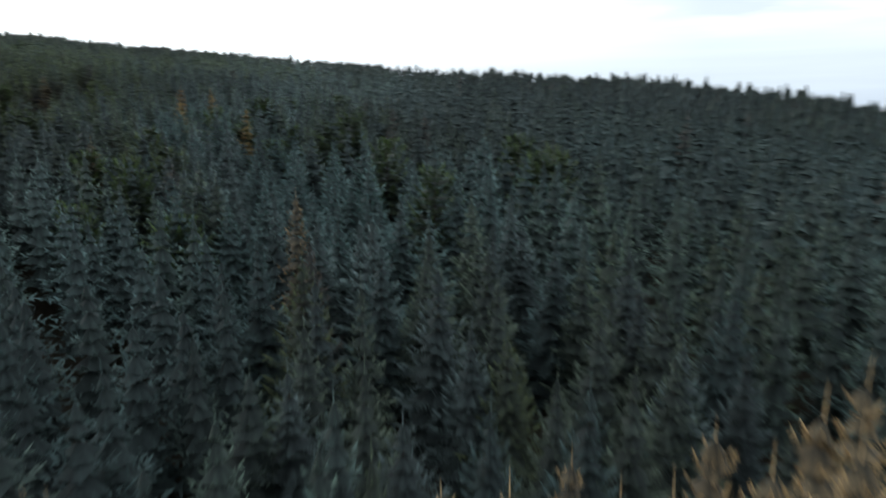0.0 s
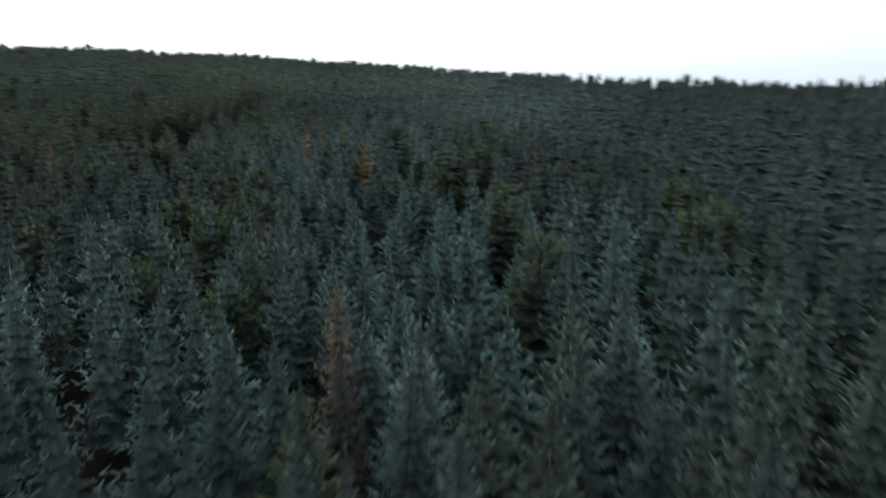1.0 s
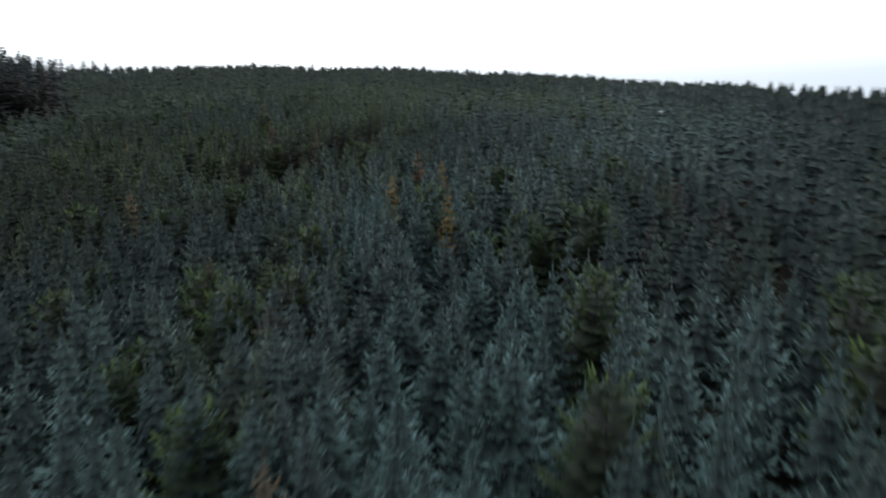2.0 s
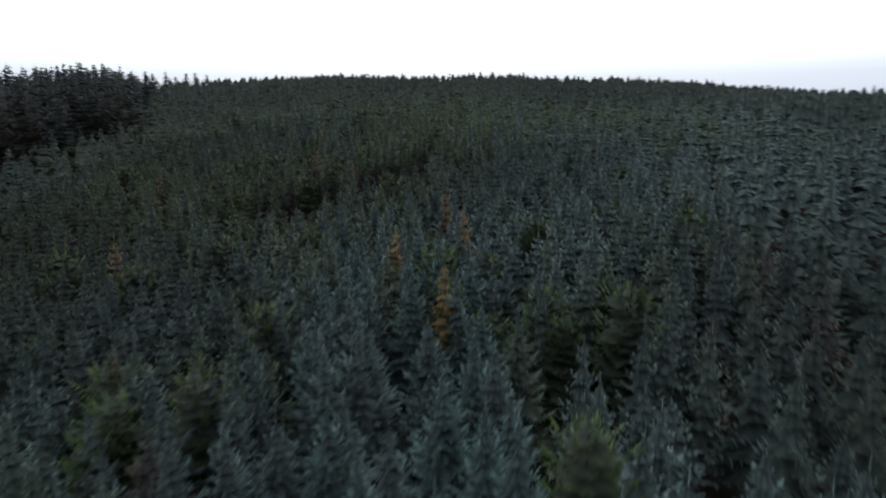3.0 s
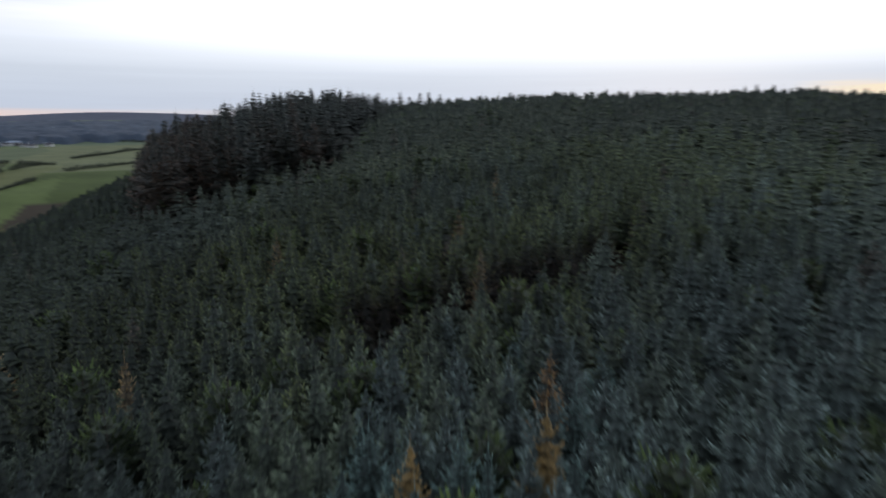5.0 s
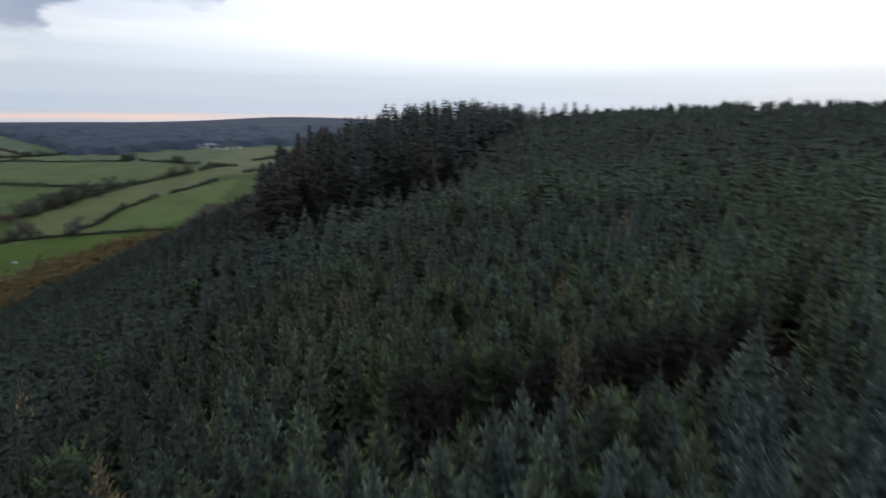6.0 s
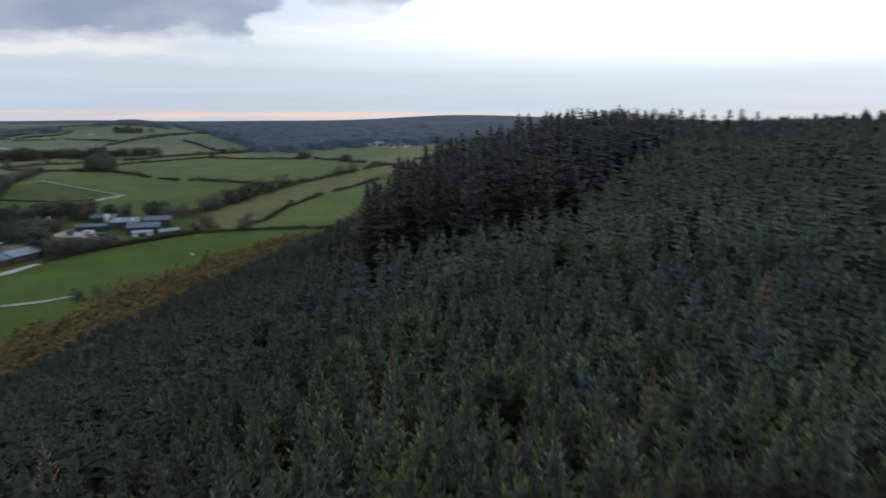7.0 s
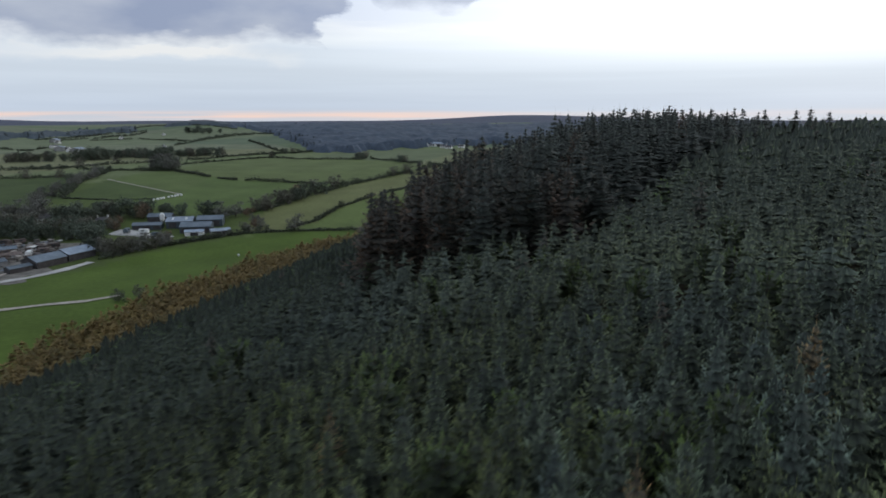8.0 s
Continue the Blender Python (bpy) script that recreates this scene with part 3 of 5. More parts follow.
pine = (rng.random(len(tx)) < 0.045 + 0.06 * (soft_noise(tx, ty, 30, 9) > 0.75)) & (old < 0.6)

# how near the open line of flight over the lower slope a tree stands
LINE = [(4, 26), (-6, 42), (-20, 62), (-38, 76), (-60, 83)]


def from_line(x, y):
    best = np.full(len(x), 1e9)
    for (x0, y0), (x1, y1) in zip(LINE, LINE[1:]):
        dx, dy = x1 - x0, y1 - y0
        q = np.clip(((x - x0) * dx + (y - y0) * dy) / (dx * dx + dy * dy), 0, 1)
        best = np.minimum(best, np.hypot(x - x0 - q * dx, y - y0 - q * dy))
    return best


away = from_line(tx, ty)
TIDY = dict(wide=3.1, full=0.98, ragged=0.25)  # older trees: broad spires in clear tiers
YOUNG = dict(wide=2.6, full=0.8, leader=1.0)
SPRUCE_NEAR = [spruce_shape(20 + k, 2, whorls=16, each=7, low=0.15, **YOUNG) for k in range(3)] + [spruce_shape(25 + k, 2, whorls=16, each=8, low=0.12, **TIDY) for k in range(4)]
SPRUCE_MID = [spruce_shape(40 + k, 1, whorls=11, each=6, low=0.32, **YOUNG) for k in range(4)] + [spruce_shape(45 + k, 1, whorls=11, each=6, low=0.28, **TIDY) for k in range(4)]
SPRUCE_FAR = [spruce_shape(60 + k, 0, whorls=9, each=5, low=0.42, **dict(YOUNG, ragged=0.6)) for k in range(4)] + [spruce_shape(65 + k, 0, whorls=8, each=5, low=0.35, **dict(TIDY, ragged=0.6)) for k in range(4)]
SPRUCE_DISTANT = [spruce_shape(70 + k, 0, whorls=3, each=4, low=0.45, **YOUNG) for k in range(4)] + [spruce_shape(75 + k, 0, whorls=4, each=4, low=0.3, **TIDY) for k in range(4)]
SPRUCE_BEHIND = [spruce_shape(170 + k, 0, whorls=2, each=4, low=0.45, **(YOUNG if k < 4 else TIDY)) for k in range(8)]
PINE_MID = [spruce_shape(80 + k, 2, high=7.2, wide=2.3, low=0.2, whorls=12, each=8, blunt=0.45, steep=20, leader=0.15, thin=0.8, dense=0.6) for k in range(4)]
LARCH_MID = [spruce_shape(90 + k, 1, high=8.5, wide=2.0, low=0.12, whorls=15, each=6, steep=12, thin=0.7, leader=0.9, full=0.75) for k in range(4)]
LARCH_NEAR = [spruce_shape(95 + k, 2, high=8.5, wide=2.0, low=0.12, whorls=15, each=7, steep=10, thin=0.9, leader=0.9, dense=0.5, full=0.75) for k in range(3)]
STEM = stem_mesh("trunk", 8.0, 0.13)


def tree_kind(name, shapes, colours, label, category, group, pale=1.7, inner_tone=SHADED):
    """Model trees of one kind, each a stem and a crown, to be copied."""
    models = []
    for (v, f, t), c in zip(shapes, colours):
        models.append((mesh_of("crown", v, f, NEEDLES_NEAR, paint(t, c, inner=0.6, tip=pale, inner_tone=inner_tone)), name, label, category, group))
    return models


def plant(model, x, y, z, size, tall, turn, stem=STEM):
    crown_me, name, label, category, group = model
    ob = thing(name, lean(x, y, z, size, turn, tall), label, category, group)
    part("trunk", stem, BARK, ob)
    part("crown", crown_me, NEEDLES_NEAR, ob)
    return ob


near_order = np.argsort(away + 1000 * pine)[:300]
is_near = np.zeros(len(tx), bool)
is_near[near_order] = True
# each hue in four brightness steps, so near trees follow the painted shading
hues = [hue * level for level in (0.5, 0.68, 0.88, 1.08) for hue in (BLUE, GREY, (GREY + GREEN) / 2, GREEN)] + [BROWN * 1.25]
near_models = tree_kind("spruce_tree", [SPRUCE_NEAR[k % 3] for k in range(17)], hues, "young blue-green spruce tree in a dense plantation", "tree", "plantation spruces")
spire_models = tree_kind("spruce_tree", [SPRUCE_NEAR[3 + k % 4] for k in range(17)], hues, "taller spire-shaped spruce in the plantation", "tree", "plantation spruces")
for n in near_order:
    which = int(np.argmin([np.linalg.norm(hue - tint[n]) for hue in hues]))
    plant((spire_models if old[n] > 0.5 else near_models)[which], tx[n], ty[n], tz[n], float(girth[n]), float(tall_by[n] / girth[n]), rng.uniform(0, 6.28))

pine_models = tree_kind("pine_tree", PINE_MID, [OLIVE, OLIVE * 1.15, OLIVE * 0.8, (OLIVE + GREEN) / 2], "bushy olive-green pine among the spruces", "tree", "scattered pines", 1.2)
pine_at = np.flatnonzero(pine)
pine_at = pine_at[np.argsort(away[pine_at])]
for n in pine_at[:90]:
    plant(pine_models[int(rng.integers(0, 4))], tx[n], ty[n], tz[n], float(girth[n] * 1.1), float(tall_by[n] * 0.85 / girth[n]), rng.uniform(0, 6.28))
far_pines = pine_at[90:]
for x, y, s in ((-0.6, 49.3, 1.15), (8.9, 57.7, 1.5), (7.8, 66.0, 1.3), (10.4, 60.5, 1.3), (-24.7, 71.8, 1.2), (-22.5, 80.1, 1.1), (-14.0, 89.1, 1.2), (-26.6, 58.8, 1.1), (-10.2, 73.0, 1.15), (-22.3, 52.2, 1.1), (-27.4, 50.0, 1.1), (-24.0, 49.0, 1.0), (-87.9, 51.9, 1.1), (-74.3, 64.8, 1.1), (-78.1, 69.5, 1.15),
                (-64.9, 77.8, 1.05), (-68.4, 92.0, 1.1), (-50.7, 54.6, 1.05), (-40.8, 63.7, 1.1), (-21.8, 80.2, 1.1), (-41.8, 57.0, 1.1), (-5.2, 60.5, 1.1), (-73.7, 71.5, 1.0), (-44.4, 84.3, 1.05)):
    plant(pine_models[int(rng.integers(0, 4))], x, y, float(canopy_z(x, y)) - 7.7 * s, 1.2 * s, 0.9, rng.uniform(0, 6.28))

mid = (~is_near) & (~pine) & (away < 33)
far = (~is_near) & (~pine) & (away >= 33) & (away < 76)
distant = (~is_near) & (~pine) & (away >= 76) & (away < 118)
behind = (~is_near) & (~pine) & (away >= 118) & (away < 175)
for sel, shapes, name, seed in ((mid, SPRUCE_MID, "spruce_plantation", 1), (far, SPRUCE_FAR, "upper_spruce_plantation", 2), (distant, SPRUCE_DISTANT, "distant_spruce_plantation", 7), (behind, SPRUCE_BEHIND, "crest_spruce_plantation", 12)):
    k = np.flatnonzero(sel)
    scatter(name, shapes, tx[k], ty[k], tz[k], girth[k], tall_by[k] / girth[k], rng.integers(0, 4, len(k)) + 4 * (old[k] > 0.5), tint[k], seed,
            "dense plantation of young blue-green spruces over a hillside", "trees", pale=2.0 if sel is mid else 2.1, inner_tone=SHADED * (1.1 if sel is mid else 1.7))
k = far_pines
scatter("distant_pines", [spruce_shape(85 + m, 0, high=7.2, wide=2.2, low=0.4, whorls=6, each=6, blunt=0.25, steep=16) for m in range(3)],
        tx[k], ty[k], tz[k], girth[k] * 1.1, tall_by[k] / girth[k], rng.integers(0, 3, len(k)), np.tile(OLIVE, (len(k), 1)) * rng.normal(1, 0.12, (len(k), 1)), 3,
        "olive-green pines scattered through the spruce plantation", "trees")

# single larches in autumn colour among the spruces
larch_models = tree_kind("larch_tree", LARCH_NEAR + LARCH_MID[:2], [TAN, TAN * 0.75, TAN * 1.15, TAN * np.array((1.1, 0.9, 0.7)), TAN * 0.66],
                         "autumn-gold larch among dark spruces", "tree", "scattered larches", 1.7)
golden_models = tree_kind("larch_tree", LARCH_NEAR + LARCH_MID[:2], [hue * np.array((1.0, 1.0, 0.85)) for hue in (TAN * 0.95, TAN * 0.75, TAN, TAN * 0.85, TAN * 0.6)],
                          "yellow-gold larch standing among dark spruces", "tree", "scattered larches", 1.7, np.array((0.16, 0.105, 0.034)))
for x, y, tall, which in ((-31.8, 79.9, 1.05, 3), (-27.1, 77.0, 1.15, 0), (-28.3, 70.8, 1.0, 1), (-20.4, 67.9, 1.05, 3), (-47.9, 57.6, 0.95, 0), (-8.8, 38.2, 0.93, 4),
                          (-68.6, 70.0, 0.95, 4), (-61.7, 87.0, 0.95, 1), (-74.6, 97.3, 1.0, 1), (-62.0, 46.6, 0.95, 0), (-27.2, 50.2, 0.9, 4),
                          (-51.0, 84.5, 0.72, 4)):
    plant((golden_models if x in (-27.1, -28.3, -20.4) else larch_models)[which], x, y, float(canopy_z(x, y)) - 8.2 * tall, 1.0 * tall, 1.05, rng.uniform(0, 6.28))

# trees along the ride, their lower needles dead and brown
for k, (v, f, t) in enumerate(SPRUCE_NEAR[:3]):
    dead = np.clip((0.72 - v[:, 2] / 8.0) * 4 + 0.5, 0, 1)[:, None]
    hue = (GREEN * 0.7)[None] * (1 - dead) + np.array((0.085, 0.052, 0.034))[None] * dead
    browned = (mesh_of("crown", v, f, NEEDLES_NEAR, paint(t, hue, inner=0.45, tip=1.25)), "spruce_tree", "spruce with dead brown lower needles beside a ride", "tree", "spruces along the ride")
    for m in range(6):
        y = 74 + (m * 3 + k) * 1.45 + rng.uniform(-0.4, 0.4)
        x = -53.6 + rng.normal(0, 0.5)
        plant(browned, x, y, float(canopy_z(x, y)) - 8.2, 1.0, rng.uniform(0.95, 1.1), rng.uniform(0, 6.28))

# the ride is choked with low brown brush
ux, uy = rng.uniform(-53, -48, 120), rng.uniform(69, 100, 120)
scatter("ride_brush", [spruce_shape(170 + m, 1, high=3.2, wide=1.3, low=0.05, whorls=5, each=6, blunt=0.5, steep=12, leader=0.1) for m in range(3)],
        ux, uy, ground_z(ux, uy) - 0.1, rng.uniform(0.7, 1.2, 120), rng.uniform(0.6, 1.3, 120), rng.integers(0, 3, 120),
        np.array((0.040, 0.036, 0.022))[None] * rng.normal(0.9, 0.25, (120, 1)).clip(0.4, 1.6), 8, "low brown bracken and brush in an open ride", "brush")

# belt of larches along the foot of the wood
lx, ly = np.meshgrid(np.arange(-330, 60, 1.75), np.arange(-66, 24, 1.75))
lx, ly = lx.ravel() + rng.normal(0, 0.5, lx.size), ly.ravel() + rng.normal(0, 0.5, ly.size)
ok = (ly < spruce_foot(lx) + 1.5 * np.sin(lx * 0.2)) & (ly > larch_foot(lx) + 2 * np.sin(lx * 0.13)) & (rng.random(lx.size) > 0.04)
lx, ly = lx[ok], ly[ok]
lz = ground_z(lx, ly) - 0.1
lt = np.clip(rng.normal(0.76, 0.07, len(lx)), 0.5, 1.1) * (1 + 0.33 * older(lx, ly))
lt = lt * (1 + 0.10 * soft_noise(lx, ly, 9, 14) + 0.07 * soft_noise(lx, ly, 31, 15))
lc = np.array((0.165, 0.115, 0.038))[None] * (rng.normal(0.95, 0.10, (len(lx), 1)) + 0.10 * soft_noise(lx, ly, 17, 16)[:, None]).clip(0.45, 1.4)
greener = rng.random(len(lx)) < 0.10 + 0.5 * (ly > spruce_foot(lx) - 6)
lc[greener] = lc[greener] * 0.4 + np.array((0.045, 0.055, 0.024)) * 0.6
by_start = np.hypot(lx - 6, ly - 10) < 15
by_start &= rng.random(len(lx)) < 0.5
for x, y, top in ((9.2, 14.3, -5.8), (8.2, 11.4, -5.1), (7.4, 13.0, -6.6), (7.8, 16.8, -7.9), (3.8, 17.1, -9.1), (5.6, 13.9, -7.8), (2.0, 16.9, -10.0), (0.0, 17.5, -10.4), (4.6, 14.8, -9.0), (-10.2, 14.8, -9.4),
                  (-10.0, 13.8, -8.8), (7.1, 10.3, -5.7), (11.0, 15.5, -5.5), (12.5, 13.0, -5.0), (10.5, 11.5, -5.0)):
    g = float(ground_z(x, y)) - 0.1
    plant(larch_models[int(rng.integers(0, 3))], x, y, g, 1.5, (top - g) / 9.2 / 1.5, rng.uniform(0, 6.28))
for n in np.flatnonzero(by_start):
    plant(larch_models[int(rng.integers(0, 3))], lx[n], ly[n], lz[n], 0.95, float(lt[n]), rng.uniform(0, 6.28))
k = np.flatnonzero(~by_start)


def soft_crown(seed, high, wide, n, size):
    """A feathery crown far off: a loose column of short twigs, fuller below and blunt on top."""
    r, s = np.random.default_rng(seed), Shape()
    for k in range(n):
        q = r.random() ** 0.8
        z, a = high * (0.35 + 0.65 * q), r.uniform(0, 6.283)
        out = wide * (1 - q) ** 0.6 * r.uniform(0.3, 1.0)
        c = np.array((math.cos(a) * out, math.sin(a) * out, z))
        way = np.array((math.cos(a), math.sin(a), r.uniform(0.2, 1.3))) * size * r.uniform(0.7, 1.3)
        side = np.array((-math.sin(a), math.cos(a), r.uniform(-0.5, 0.5))) * size * r.uniform(0.5, 0.8)
        s.add([c - side, c + side, c + way], [(0, 1, 2)], [0.45, 0.45, r.uniform(0.7, 1.0)])
    return s.arrays()


scatter("larch_belt", [soft_crown(110 + m, 8.5, 1.7, 62, 0.46) for m in range(6)],
        lx[k], ly[k], lz[k], rng.uniform(0.8, 1.2, len(k)), lt[k], rng.integers(0, 6, len(k)), lc[k], 5, "belt of rust-gold larches along the forest foot", "trees", pale=1.3, inner_tone=np.array((0.135, 0.093, 0.031)))

# the old tall stand
sx, sy = np.meshgrid(np.arange(-236, -105, 3.4), np.arange(48, 156, 3.4))
sx, sy = sx.ravel() + rng.normal(0, 1.1, sx.size), sy.ravel() + rng.normal(0, 1.1, sy.size)
ok = inside(sx, sy, STAND)
sx, sy = sx[ok], sy[ok]
sz = ground_z(sx, sy) - 0.1
st = np.clip(rng.normal(1.0, 0.09, len(sx)), 0.75, 1.25)
st = np.minimum(st, (23.0 + rng.normal(0, 1.0, len(sx)) - sz) / 16.2)
rim = (sy - 84) * 115 / 126 + (sx + 110) * 51 / 126  # how far beyond the upper edge, negative inside
st = st * (0.8 + 0.2 * np.clip(-rim / 12, 0, 1))
OLD = [spruce_shape(130 + m, 1, high=15.5, wide=4.3, low=0.06, whorls=21, each=6, leader=1.0, full=0.78, dense=0.4, ragged=0.45) for m in range(5)]
OLD_FAR = [spruce_shape(140 + m, 0, high=15.5, wide=4.2, low=0.4, whorls=14, each=5, leader=1.0, full=0.8, dense=0.4, ragged=0.45) for m in range(5)]
OLD_STEM = stem_mesh("tall_trunk", 15.5, 0.22)
DARK = np.array((0.074, 0.082, 0.066))
old_models = tree_kind("tall_spruce", OLD, [DARK, DARK * 0.85, DARK * 0.6 + BROWN * 0.5, DARK * 0.3 + BROWN * 0.9, BROWN * np.array((1.25, 1.0, 0.85))],
                       "tall dark old spruce at the edge of its stand", "tree", "tall spruces of the old stand", 1.25)
front = (sx > -119) | (sy < 68)
for n in np.flatnonzero(front):
    plant(old_models[int(rng.integers(2, 5) if sy[n] < 66 else rng.integers(0, 5))], sx[n], sy[n], sz[n], (g := float(rng.uniform(1.0, 1.3) + 0.15 * (sy[n] < 64))), float(st[n]) / g, rng.uniform(0, 6.28), OLD_STEM)
for x, y, top in ((-137.5, 84.2, 22.2), (-135.9, 79.5, 21.2), (-139.0, 82.0, 21.0), (-134.0, 81.5, 20.3), (-155, 92.8, 22.0), (-152, 90.0, 21.0), (-127, 74.2, 19.8), (-130, 76.0, 19.6), (-112, 67, 17.6), (-118, 69, 18.2), (-171.8, 118.3, 22.0), (-171.2, 121.0, 23.0), (-170.5, 123.3, 23.2), (-169.6, 126.3, 22.6), (-172.4, 115.9, 23.2), (-175.3, 98.2, 23.0), (-174.5, 104.5, 23.0), (-166, 108, 22.8), (-164, 100, 22.4)):
    g = float(ground_z(x, y)) - 0.1
    plant(old_models[int(rng.integers(0, 5))], x, y, g, 1.0, (top - g) / 16.3, rng.uniform(0, 6.28), OLD_STEM)
k = np.flatnonzero(~front)
scatter("old_spruce_stand", OLD_FAR, sx[k], sy[k], sz[k], np.full(len(k), 1.0), st[k], rng.integers(0, 5, len(k)),
        DARK[None] * rng.normal(1, 0.12, (len(k), 1)), 6, "dense stand of tall dark old spruces", "trees", pale=1.25)

# ---- farmland: hedges, trees, farm and houses ----
def tuft(r, centre, spread, n, size):
    """A clump of leaves: small triangles turned every way."""
    c = centre + r.normal(0, 1, (n, 3)) * spread
    a = r.normal(0, 1, (n, 3))
    a /= np.linalg.norm(a, axis=1)[:, None]
    b = np.cross(a, r.normal(0, 1, (n, 3)))
    b /= np.linalg.norm(b, axis=1)[:, None]
    s = size * r.uniform(0.6, 1.3, (n, 1))
    v = np.stack([c + a * s, c - a * s * 0.5 + b * s * 0.9, c - a * s * 0.5 - b * s * 0.9], 1).reshape(-1, 3)
    return v


def leafy(name, verts, colour, r, mat=None):
    n = len(verts) // 3
    shade = np.repeat(r.normal(1, 0.09, (n, 1)).clip(0.7, 1.4), 3, 0)
    return mesh_of(name, verts, np.arange(n * 3).reshape(-1, 3), mat or LEAVES, np.asarray(colour)[None] * shade)


def hedge(points, tall, wide, colour, seed, label="dark field hedge of thorn and bramble"):
    """A hedge along a field edge, uneven in height, with gaps."""
    r = np.random.default_rng(seed)
    out = []
    for (x0, y0), (x1, y1) in zip(points, points[1:]):
        near = math.hypot(x0 + 36, y0 - 85) < 700
        n = max(2, int(math.hypot(x1 - x0, y1 - y0) / (0.6 if near else 1.2)))
        for k in range(n):
            q = (k + r.random()) / n
            x, y = x0 + (x1 - x0) * q, y0 + (y1 - y0) * q
            rise = (tall if near else 0.95 * tall) * (1 + 0.35 * math.sin(x * 0.11 + y * 0.07) + 0.25 * math.sin(x * 0.43 - y * 0.3)) * r.uniform(0.75, 1.25)
            if math.sin(x * 0.05 + y * 0.037 + seed) > 0.97:
                continue
            c = np.array((x, y, float(ground_z(x, y)) + rise * 0.45))
            out.append(tuft(r, c, np.array((wide * (0.4 if near else 0.28), wide * (0.4 if near else 0.28), rise * 0.27)), 17 if near else 10, 0.46 if near else 0.8))
    v = np.concatenate(out)
    ob = new("hedge", leafy("hedge", v, colour, r))
    return tagged(ob, label, "hedge", "field hedges")


HEDGE = (0.050, 0.058, 0.038)
for n, (pts, tall, wide) in enumerate((
        ([(-273, -130), (-291, -127), (-303, -122)], 3.6, 3.4), ([(-303, -122), (-308, -119), (-325, -110), (-343, -99)], 1.7, 2.0), ([(-343, -99), (-355, -79), (-365, -50), (-368, -30)], 1.6, 1.6),
        ([(-362, -83), (-383, -75), (-419, -75), (-448, -67), (-483, -57), (-540, -44)], 1.9, 1.8),
        ([(-370, -139), (-399, -116), (-451, -106), (-502, -100), (-549, -88), (-605, -74), (-660, -60)], 3.4, 2.6),
        ([(-540, -282), (-512, -229), (-500, -196)], 2.2, 2.0), ([(-502, -190), (-502, -167), (-501, -137), (-504, -103)], 2.4, 2.2),
        ([(-608, -324), (-672, -312), (-730, -296), (-712, -222), (-720, -172)], 2.2, 2.0), ([(-745, -183), (-703, -127), (-667, -79), (-650, -50)], 3.0, 2.4),
        ([(-664, -356), (-761, -352), (-831, -326), (-890, -295), (-981, -251), (-1057, -181)], 2.8, 2.4),
        ([(-386, -256), (-447, -299), (-488, -319), (-531, -339), (-541, -300), (-546, -280)], 3.2, 2.6),
        ([(-440, -384), (-459, -353), (-484, -332)], 2.4, 2.2), ([(-500, -455), (-533, -401), (-591, -397), (-631, -374)], 2.6, 2.4),
        ([(-386, -256), (-391, -221), (-405, -198)], 0.9, 1.0), ([(-956, -580), (-1099, -634), (-1215, -647), (-1330, -649)], 3.2, 3.0),
        ([(-1327, -580), (-1200, -480), (-1084, -391)], 3.2, 3.0), ([(-1105, -534), (-954, -418), (-834, -319)], 3.2, 3.0),
        ([(-783, -738), (-765, -672), (-839, -706)], 2.8, 2.4), ([(-994, -846), (-1094, -838), (-1413, -985)], 3.4, 3.0),
        ([(-1102, -720), (-1078, -644)], 3.0, 2.6), ([(-987, -887), (-1071, -881), (-1311, -1027), (-1451, -1014)], 3.4, 3.4), ([(-1543, -1174), (-1765, -1256), (-2200, -1460)], 4.5, 4.5),
        ([(-1535, -717), (-1328, -514), (-1178, -387)], 3.6, 3.6), ([(-1024, -802), (-1097, -765), (-1097, -645)], 3.0, 3.0), ([(-1112, -643), (-1273, -683), (-1428, -704), (-1365, -627), (-1204, -493)], 3.4, 3.4),
        ([(-505, -436), (-538, -407), (-535, -343), (-545, -285)], 2.6, 2.4), ([(-748, -359), (-789, -344), (-834, -311), (-890, -295)], 3.0, 2.6), ([(-1590, -980), (-1550, -821)], 3.6, 3.6), ([(-720, -52), (-764, -32), (-852, -5), (-914, 26), (-960, 60)], 3.0, 2.8),
        ([(-590, -34), (-611, -16), (-637, 5), (-668, 27), (-700, 60)], 2.6, 2.4), ([(-1147, -75), (-1112, -20), (-1080, 60)], 3.6, 3.4))):
    hedge(pts, tall, wide, HEDGE, 200 + n)

r = np.random.default_rng(31)
# distant woodland: closed canopies, seen from far off as one rough sheet
wa, wr = np.meshgrid(np.radians(np.arange(74, 150, 0.45)), 560 * 1.011 ** np.arange(0, 172))
wx, wy = (-36 - np.sin(wa) * wr).ravel(), (85 + np.cos(wa) * wr).ravel()
is_wood = is_far_wood(wx, wy)
rough = r.normal(0, 1.8, len(wx)) + 2.6 * np.sin(wx / 57) * np.sin(wy / 43)
wz = ground_z(wx, wy) + np.where(is_wood, 8.0 + rough, -2.0)
nw, nh = wa.shape[1], wa.shape[0]
i, j = np.meshgrid(np.arange(nw - 1), np.arange(nh - 1))
p = (j * nw + i).ravel()
p = p[is_wood[p] | is_wood[p + 1] | is_wood[p + nw] | is_wood[p + nw + 1]]
tris = np.concatenate([np.stack([p, p + nw, p + nw + 1], 1), np.stack([p, p + nw + 1, p + 1], 1)])
